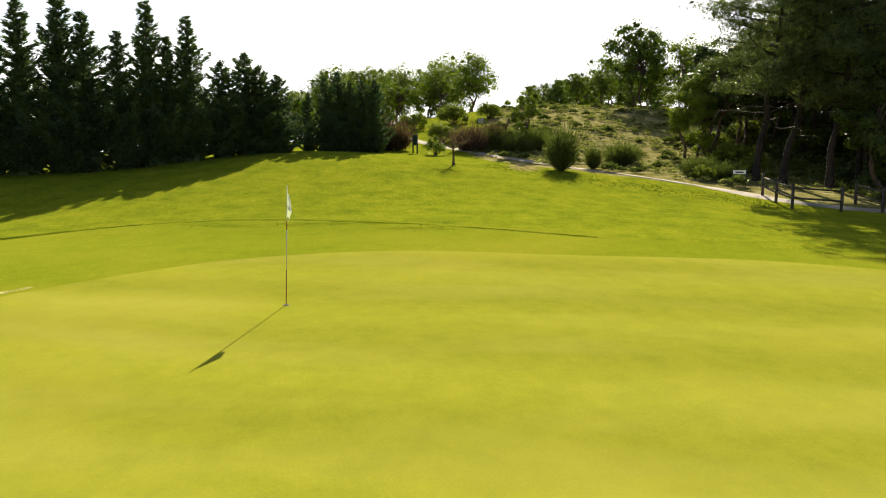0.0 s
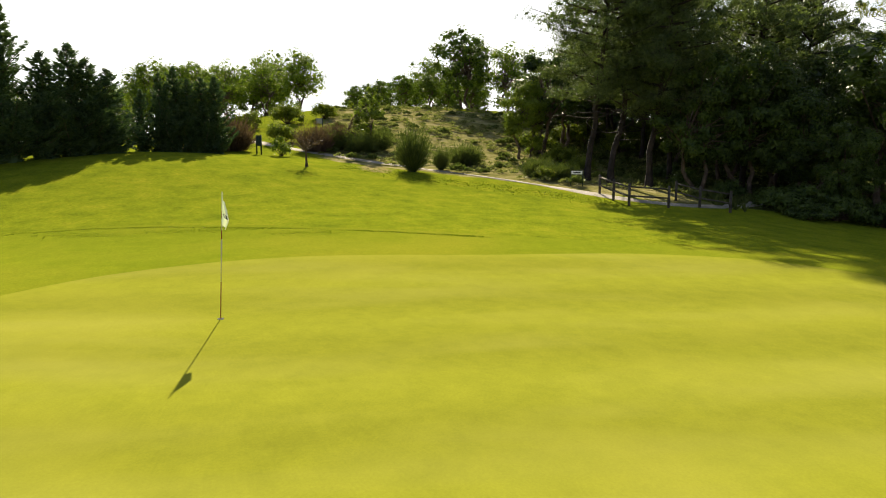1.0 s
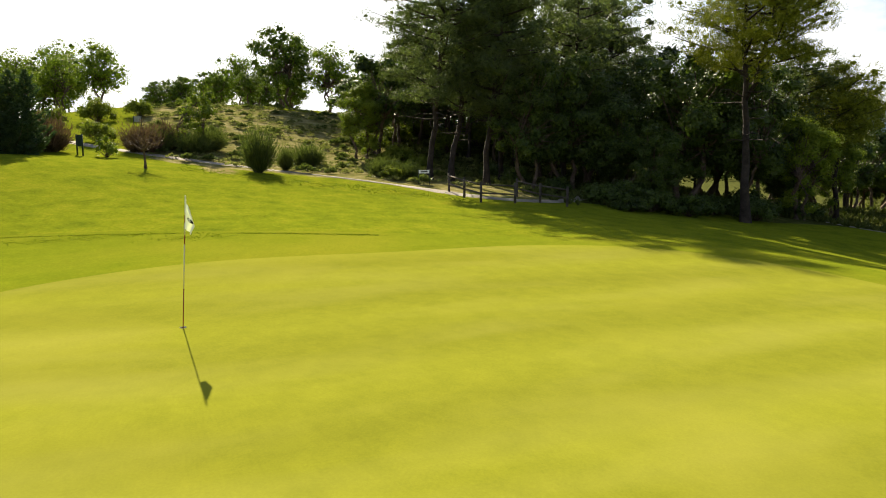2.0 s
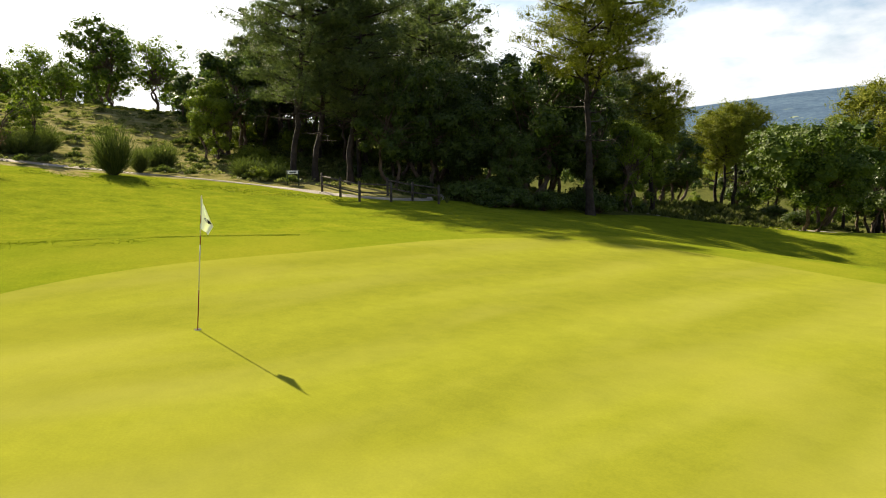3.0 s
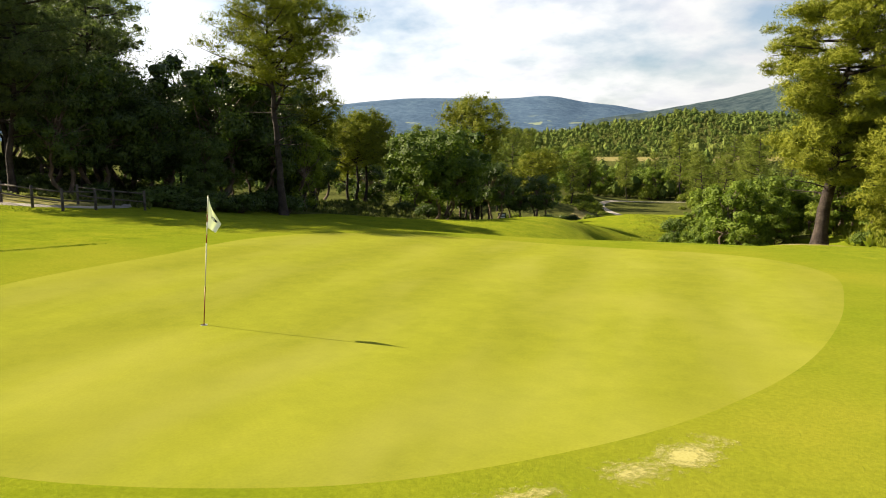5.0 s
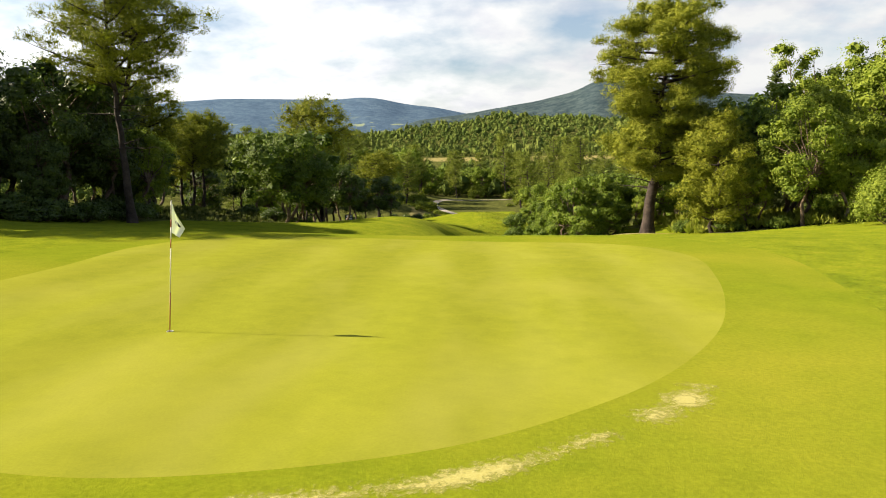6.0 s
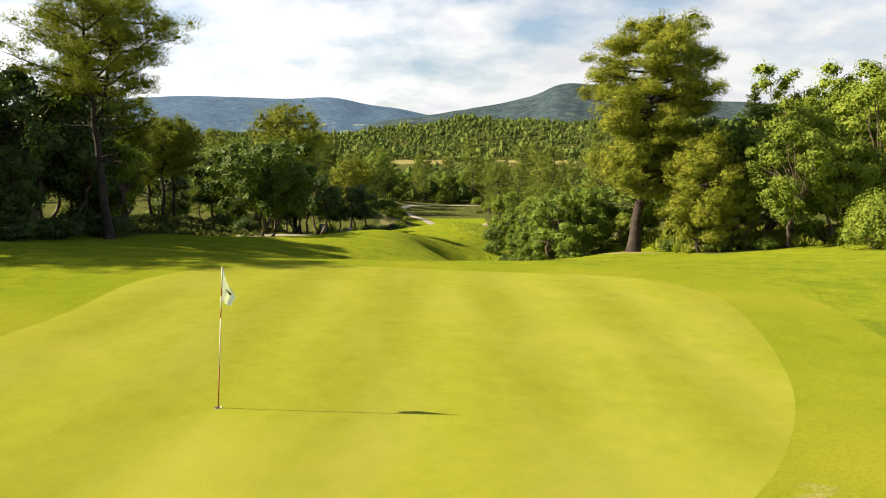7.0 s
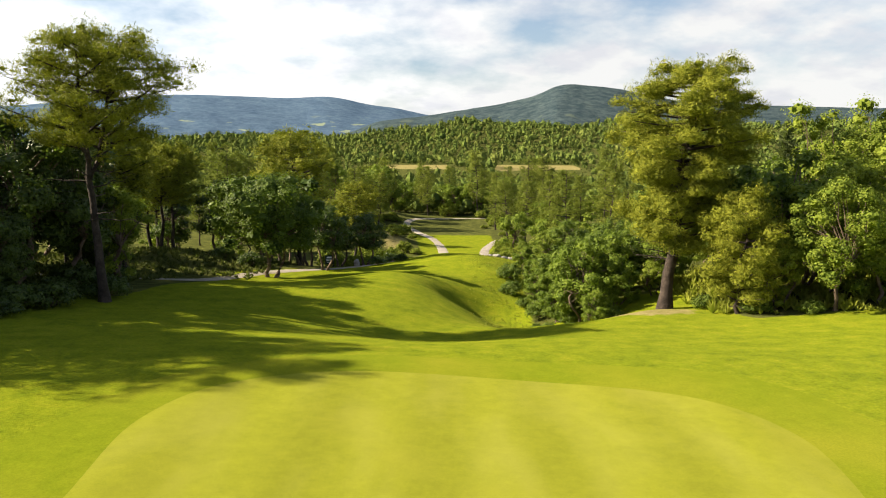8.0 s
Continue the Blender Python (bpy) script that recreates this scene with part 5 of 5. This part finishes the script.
def treelet():
    """A stunted tree: twisted forked stem and a thin brown crown."""
    rng = np.random.RandomState(6)
    stem = np.array([[0, 0, -0.1], [0.05, 0.03, 0.25], [-0.06, 0.02, 0.55], [0.04, 0.0, 0.85]])
    wood = [tube(stem, [0.075, 0.055, 0.05, 0.04], 8), tube(np.array([[-0.12, 0.12, -0.08], [-0.02, 0.05, 0.2], [0.05, 0.03, 0.28]]), [0.04, 0.035, 0.03], 6)]
    C, D = [], []
    for i in range(26):
        a = i * 2.399
        tip = np.array([math.cos(a) * rng.uniform(0.2, 0.95), math.sin(a) * rng.uniform(0.2, 0.95), rng.uniform(1.0, 1.95)])
        k = np.linspace(0, 1, 5)[:, None]
        B = stem[3] * (1 - k) + tip * k + rng.normal(scale=0.05, size=(5, 3)) * k
        wood.append(tube(B, np.linspace(0.02, 0.005, 5), 4))
        f = rng.uniform(0.5, 1.05, 8)
        C.append(stem[3] + (tip - stem[3]) * f[:, None] + rng.normal(scale=0.1, size=(8, 3)))
        D.append(unit(rng.normal(size=(8, 3)) + [0, 0, 0.8]))
    return finish("small_tree", joined(wood), leaves(np.concatenate(C), np.concatenate(D), 0.16, 0.035, rng), M_BARK, M_REDTWIG)


plant("treelet", treelet, -25.3, 0.4, 0,  label="stunted little tree with a twisted stem and brown twigs")

# ground cover on the hill and rough grass


def tufts(name, label, seed, places, size, mat, blades=14, flat=0.9, long=0.55):
    rng = np.random.RandomState(seed)
    k = len(places)
    s = size * rng.uniform(0.5, 1.5, k)
    a, q = rng.uniform(0, 6.28, (k, blades)), rng.uniform(0, 1, (k, blades)) ** 0.6
    way = np.stack([np.cos(a) * q * flat, np.sin(a) * q * flat, 1.05 - 0.55 * q], 2)
    C = np.concatenate([places, height(places[:, 0], places[:, 1])[:, None]], 1)[:, None] + way * (s * 0.5)[:, None, None]
    n = k * blades
    W = unit(way.reshape(n, 3))
    rs = np.repeat(s, blades)
    side = unit(np.cross(W, rng.normal(size=(n, 3))))
    L, B = (rs * long)[:, None], (rs * 0.13)[:, None]
    P = C.reshape(n, 3)
    V = np.stack([P - W * L, P + side * B, P + W * L, P - side * B], 1).reshape(-1, 3)
    return tagged(new(name, np_mesh(name, V, np.arange(4 * n).reshape(n, 4), [mat])), label, "grass", kind="stuff")


rng = np.random.RandomState(14)
spots = np.stack([rng.uniform(-62, -24, 7600), rng.uniform(1, 38, 7600)], 1)
dense = np.sin(spots[:, 0] * 0.9) * np.cos(spots[:, 1] * 0.8 + 1) + rng.normal(scale=0.6, size=len(spots))
spots = spots[(spots[:, 0] + 30.5 - 0.62 * (spots[:, 1] - 4) < 0) & (dense > -0.1)]
tufts("scrub", "low grey-green scrub tufts dotted over the hillside", 15, spots[::2], 0.34, M_SCRUB, 30, 1.4, 0.22)
tufts("scrub", "low green scrub tufts dotted over the hillside", 16, spots[1::13], 0.6, M_BROOM, 60, 1.2, 0.2)
b = np.stack([rng.uniform(3.5, 12, 9000), rng.uniform(36, 70, 9000)], 1)
b = b[(b[:, 0] > 5.4 + rng.normal(scale=0.9, size=len(b))) & (b[:, 0] < 9.5 + rng.normal(scale=0.8, size=len(b)))]
tufts("long_grass", "tall yellowish grass on the gully bank", 17, b[::3], 0.09, M_TALLGRASS, 10, 0.9)
w = np.stack([rng.uniform(-48, -14, 5200), rng.uniform(20, 75, 5200)], 1)
tufts("woodland_grass", "patchy grass and herbs on the woodland floor", 18, w[(w[:, 0] < -18.5) | (w[:, 1] > 50)], 0.36, M_HERB, 10, 0.8)
e = np.stack([rng.uniform(18, 48, 2600), rng.uniform(27, 56, 2600)], 1)
e = e[e[:, 1] > 33.5 - 0.35 * (e[:, 0] - 19) + rng.normal(scale=0.5, size=len(e))]
tufts("woodland_grass", "tall grass along the eastern wood's edge", 19, e, 0.55, M_TALLGRASS, 10, 0.7)

# ---------------------------------------------------------------- things


def box(x0, x1, y0, y1, z0, z1, bevel=0.008):
    bm = bmesh.new()
    bmesh.ops.create_cube(bm, size=1.0, matrix=Matrix.LocRotScale(((x0 + x1) / 2, (y0 + y1) / 2, (z0 + z1) / 2), None, (x1 - x0, y1 - y0, z1 - z0)))
    if bevel:
        bmesh.ops.bevel(bm, geom=bm.edges[:], offset=bevel, segments=2, affect="EDGES")
    return bm


def rod(a, b, r0, r1=None, sides=12, name="rod"):
    """A round bar with closed ends, between two points."""
    a, b = Vector(a), Vector(b)
    bm = bmesh.new()
    m = Matrix.Translation((a + b) / 2) @ (b - a).to_track_quat("Z", "Y").to_matrix().to_4x4()
    bmesh.ops.create_cone(bm, cap_ends=True, segments=sides, radius1=r0, radius2=r0 if r1 is None else r1, depth=(b - a).length, matrix=m)
    for f in bm.faces:
        f.smooth = len(f.verts) == 4
    return bm


def flagstick():
    """A thin white pole with dark bands, a limp flag and the cup in the turf."""
    z0 = ground_z(*PIN) + 0.02
    root = new("flagstick")
    root.location = (*PIN, z0)
    top = Vector((0.11, 0.13, 2.12))
    at = lambda u: top * u
    for a, b, mat in ((-0.06, 0.30, M_RED), (0.30, 0.64, M_POLE), (0.64, 0.71, M_RED), (0.71, 0.80, M_POLE), (0.80, 0.86, M_RED), (0.86, 1.0, M_POLE)):
        part("pole", rod(at(a), at(b), 0.0085, 0.0085, 12), mat, root, "dark red pole band" if mat is M_RED else "white pole section")
    part("finial", rod(at(1.0), at(1.006), 0.012, 0.006, 12), M_POLE, root)
    # limp cloth: gathered folds hang from the pole
    bm = bmesh.new()
    nu, nv = 15, 19
    out = Vector((math.cos(radians(46)), math.sin(radians(46)), 0))
    rows = []
    for j in range(nv):
        v = j / (nv - 1)
        reach = 0.03 + 0.17 * min(1.0, v * 1.5) - 0.08 * max(0.0, v - 0.68) / 0.32
        row = []
        for i in range(nu):
            u = i / (nu - 1)
            fold = 0.028 * math.sin(u * 9.5 + v * 2.2) * u
            base = at(0.995 - 0.235 * v)
            sag = Vector((0, 0, -0.17 * u * (1 - 0.45 * v)))
            row.append(bm.verts.new(base + out * reach * u + Vector((-out.y, out.x, 0)) * fold + sag + Vector((0.01, 0, 0))))
        rows.append(row)
    for j in range(nv - 1):
        for i in range(nu - 1):
            bm.faces.new((rows[j][i], rows[j][i + 1], rows[j + 1][i + 1], rows[j + 1][i])).smooth = True
    flag = part("flag", bm, M_CLOTH, root, "limp white cloth flag with a dark emblem")
    bm = bmesh.new()
    for sgn in (1, -1):
        ring = []
        for i in range(14):
            a = i / 14 * 2 * math.pi
            u, v = 0.52 + 0.24 * math.cos(a), 0.63 + 0.07 * math.sin(a) + 0.03 * math.cos(a)
            reach = 0.03 + 0.17 * min(1.0, v * 1.5)
            fold = 0.028 * math.sin(u * 9.5 + v * 2.2) * u
            q = at(0.995 - 0.235 * v) + out * reach * u + Vector((-out.y, out.x, 0)) * (fold + sgn * 0.006) + Vector((0.01, 0, -0.17 * u * (1 - 0.45 * v)))
            ring.append(bm.verts.new(q))
        bm.faces.new(ring)
    part("emblem", bm, M_BLACK, flag, "dark oval print")
    cup = bmesh.new()
    prof = [(0.054, 0.0), (0.054, -0.11), (0.012, -0.11)]
    rings = [[cup.verts.new((r * math.cos(k / 24 * 2 * math.pi), r * math.sin(k / 24 * 2 * math.pi), z)) for k in range(24)] for r, z in prof]
    for a, b in zip(rings, rings[1:]):
        for k in range(24):
            cup.faces.new((a[k], a[(k + 1) % 24], b[(k + 1) % 24], b[k])).smooth = True
    part("cup", cup, M_CUP, root, "white plastic hole liner sunk in the turf")
    return tagged(root, "thin white flagstick with dark bands and a limp white flag", "flagstick")


flagstick()


def fence_run(name, posts, tall, label):
    """Timber posts with two round rails between them."""
    root = new(name)
    base = Vector((posts[0][0], posts[0][1], ground_z(*posts[0])))
    root.location = base
    tops = []
    for x, y in posts:
        g = Vector((x, y, ground_z(x, y))) - base
        part("post", rod(g + Vector((0, 0, -0.25)), g + Vector((0, 0, tall)), 0.065, 0.06, 10), M_WOOD, root)
        tops.append(g)
    for a, b in zip(tops, tops[1:]):
        way = (b - a).normalized()
        for h in (tall - 0.14, tall * 0.45):
            part("rail", rod(a + Vector((0, 0, h)) + way * 0.02, b + Vector((0, 0, h - 0.02)) - way * 0.02, 0.04, 0.036, 8), M_WOOD, root)
    return tagged(root, label, "fence", group="fences of the path bridge")


fence_run("fence", [(-21.6, 14.9), (-19.8, 14.9), (-18.2, 15.0), (-18.2, 16.9)], 1.0, "dark weathered post-and-rail fence at the bridge")
fence_run("fence", [(-20.9, 18.6), (-18.9, 18.8), (-17.8, 19.7)], 1.0, "short dark post-and-rail fence past the gap")


def sign_on_posts(name, x, y, turn, wide, low, high, board, bars, label, post_r=0.03, bar_mat=None):
    """A board on two posts with bars of writing that cannot be read."""
    root = new(name)
    root.matrix_world = pose(x, y, ground_z(x, y), 0, 0, turn)
    for s in (-1, 1):
        part("post", rod((s * wide / 2, 0, -0.2), (s * wide / 2, 0, high + 0.03), post_r, post_r, 10), M_SIGNDARK, root)
    part("board", box(-wide / 2 + post_r, wide / 2 - post_r, -0.018, 0.018, low, high), board, root)
    for z0, z1, w in bars:
        part("lettering", box(-wide / 2 * w, wide / 2 * w, -0.025, -0.0185, z0, z1, 0), bar_mat or M_WHITE, root, "pale line of writing")
    return tagged(root, label, "sign")


sign_on_posts("course_sign", -9.75, 65.8, 12, 0.82, 0.3, 1.2, M_SIGNDARK, [(0.92, 1.08, 0.72), (0.66, 0.78, 0.78), (0.42, 0.52, 0.72)], "dark board sign with pale lines beside the path", 0.035)
sign_on_posts("path_sign", -24.2, 14.6, 75, 0.62, 0.62, 0.8, M_WHITE, [(0.68, 0.74, 0.6)], "small white name board on low dark posts", 0.022, M_BLACK)
sign_on_posts("meadow_sign", -43.6, 0.7, 80, 0.5, 0.55, 0.95, M_GREYBOARD, [], "small grey board on two posts in the meadow", 0.03)
sign_on_posts("notice_board", -31.6, -2.6, 75, 0.28, 0.5, 1.12, M_SIGNDARK, [], "narrow dark notice board on two tall posts", 0.045)


def stone(name, x, y, r, tall, seed, label):
    bm = bmesh.new()
    bmesh.ops.create_icosphere(bm, subdivisions=3, radius=1.0)
    for v in bm.verts:
        d = 0.22 * noise.noise(v.co * 1.3 + Vector((seed, 0, 0))) + 0.08 * noise.noise(v.co * 4 + Vector((0, seed, 0)))
        v.co = v.co * (1 + d)
        v.co = Vector((v.co.x * r, v.co.y * r * 0.8, v.co.z * tall / 2 + tall * 0.36))
    for f in bm.faces:
        f.smooth = True
    ob = part(name, bm, M_ROCK)
    ob.location = (x, y, ground_z(x, y))
    return tagged(ob, label, "stone")


stone("marker_stone", -6.9, 65.6, 0.33, 0.9, 3, "pale upright stone standing beside the path")
for i, (x, y, r) in enumerate(((8.3, 74.5, 0.5), (9.1, 73.2, 0.4), (7.6, 75.6, 0.35), (9.9, 74.8, 0.45))):
    stone("boulder", x, y, r, r * 1.1, 20 + i, "grey boulder at the fairway's edge")

# sandy scrapes beside the green


def scrape(name, line, width, label):
    """Worn turf: a thin skin of sandy soil that thins out to its ragged rim."""
    c = open_curve(line, 12)
    t = np.gradient(c, axis=0)
    t /= np.linalg.norm(t, axis=1)[:, None]
    side = np.stack([t[:, 1], -t[:, 0]], 1)
    u, v = np.linspace(-1, 1, 13), np.linspace(-1, 1, len(c))
    P = c[:, None] + side[:, None] * u[None, :, None] * width
    z = height(P[..., 0], P[..., 1]) + 0.0185
    me = np_mesh(name, np.concatenate([P, z[..., None]], 2).reshape(-1, 3), grid_faces(len(c), 13), [M_WORN], True)
    f = (np.clip(1 - np.abs(u), 0, 1)[None] * (np.clip(1 - v ** 2, 0, 1) ** 0.7 * (0.75 + 0.25 * np.sin(9 * v + 1)))[:, None]).ravel() * 1.25
    me.color_attributes.new("fade", "FLOAT_COLOR", "POINT").data.foreach_set("color", np.repeat(f, 4).astype(np.float32))
    return tagged(new(name, me), label, "sand", kind="stuff")


scrape("bare_patch", [(2.0, -6.1), (3.1, -5.85), (4.06, -5.55), (4.9, -5.22), (5.6, -4.74), (6.22, -4.24), (6.65, -3.85)], 0.3, "worn sandy strip beside the green")
scrape("bare_patch", [(6.6, -3.85), (7.1, -3.4), (7.45, -2.98), (7.75, -2.5), (7.9, -2.2)], 0.42, "worn sandy patch beside the green")
scrape("bare_patch", [(0.9, -5.95), (0.2, -5.5), (-0.6, -5.15)], 0.2, "worn sandy strip beside the green")

# lip of longer grass where the apron meets the rough, and a few coarse patches
rng = np.random.RandomState(33)
west = open_curve([(-6.2, -10.6), (-8.2, -9.3), (-9.6, -7.2), (-10.4, -3.8), (-9.9, 0.1), (-9.2, 2.6), (-8.4, 5.0), (-8.0, 6.4)], 14)
pick = np.minimum((rng.uniform(0, 1, 3000) ** 1.25 * (len(west) - 1)).astype(int), len(west) - 2)
pick = pick[np.sin(pick * 0.37) + np.sin(pick * 0.16 + 1) + rng.normal(scale=0.8, size=3000) > -0.9]
edge = west[pick] + (west[pick + 1] - west[pick]) * rng.uniform(0, 1, (len(pick), 1)) + rng.normal(scale=0.07, size=(len(pick), 2))
tufts("grass_lip", "dark lip of longer grass along the apron's edge", 34, edge, 0.036, M_ROUGH, 7, 1.0)
rough = np.concatenate([rng.normal(size=(420, 2)) * (0.22, 0.7) + c for c in ((-9.3, -5.3), (-9.9, -1.2), (-9.6, -2.6), (-9.0, 1.0))])
tufts("coarse_grass", "coarse darker grass patches on the apron", 35, rough, 0.03, M_ROUGH, 7, 0.9)
bank = np.stack([rng.uniform(-29, -16, 7000), rng.uniform(2, 14.5, 7000)], 1)
bank = bank[np.abs(bank[:, 0] + 24.4 - 0.62 * (bank[:, 1] - 6) + rng.normal(scale=0.6, size=7000)) < 1.1]
tufts("coarse_grass", "coarse dry grass on the bank below the path", 36, bank, 0.05, M_ROUGH, 7, 1.1)
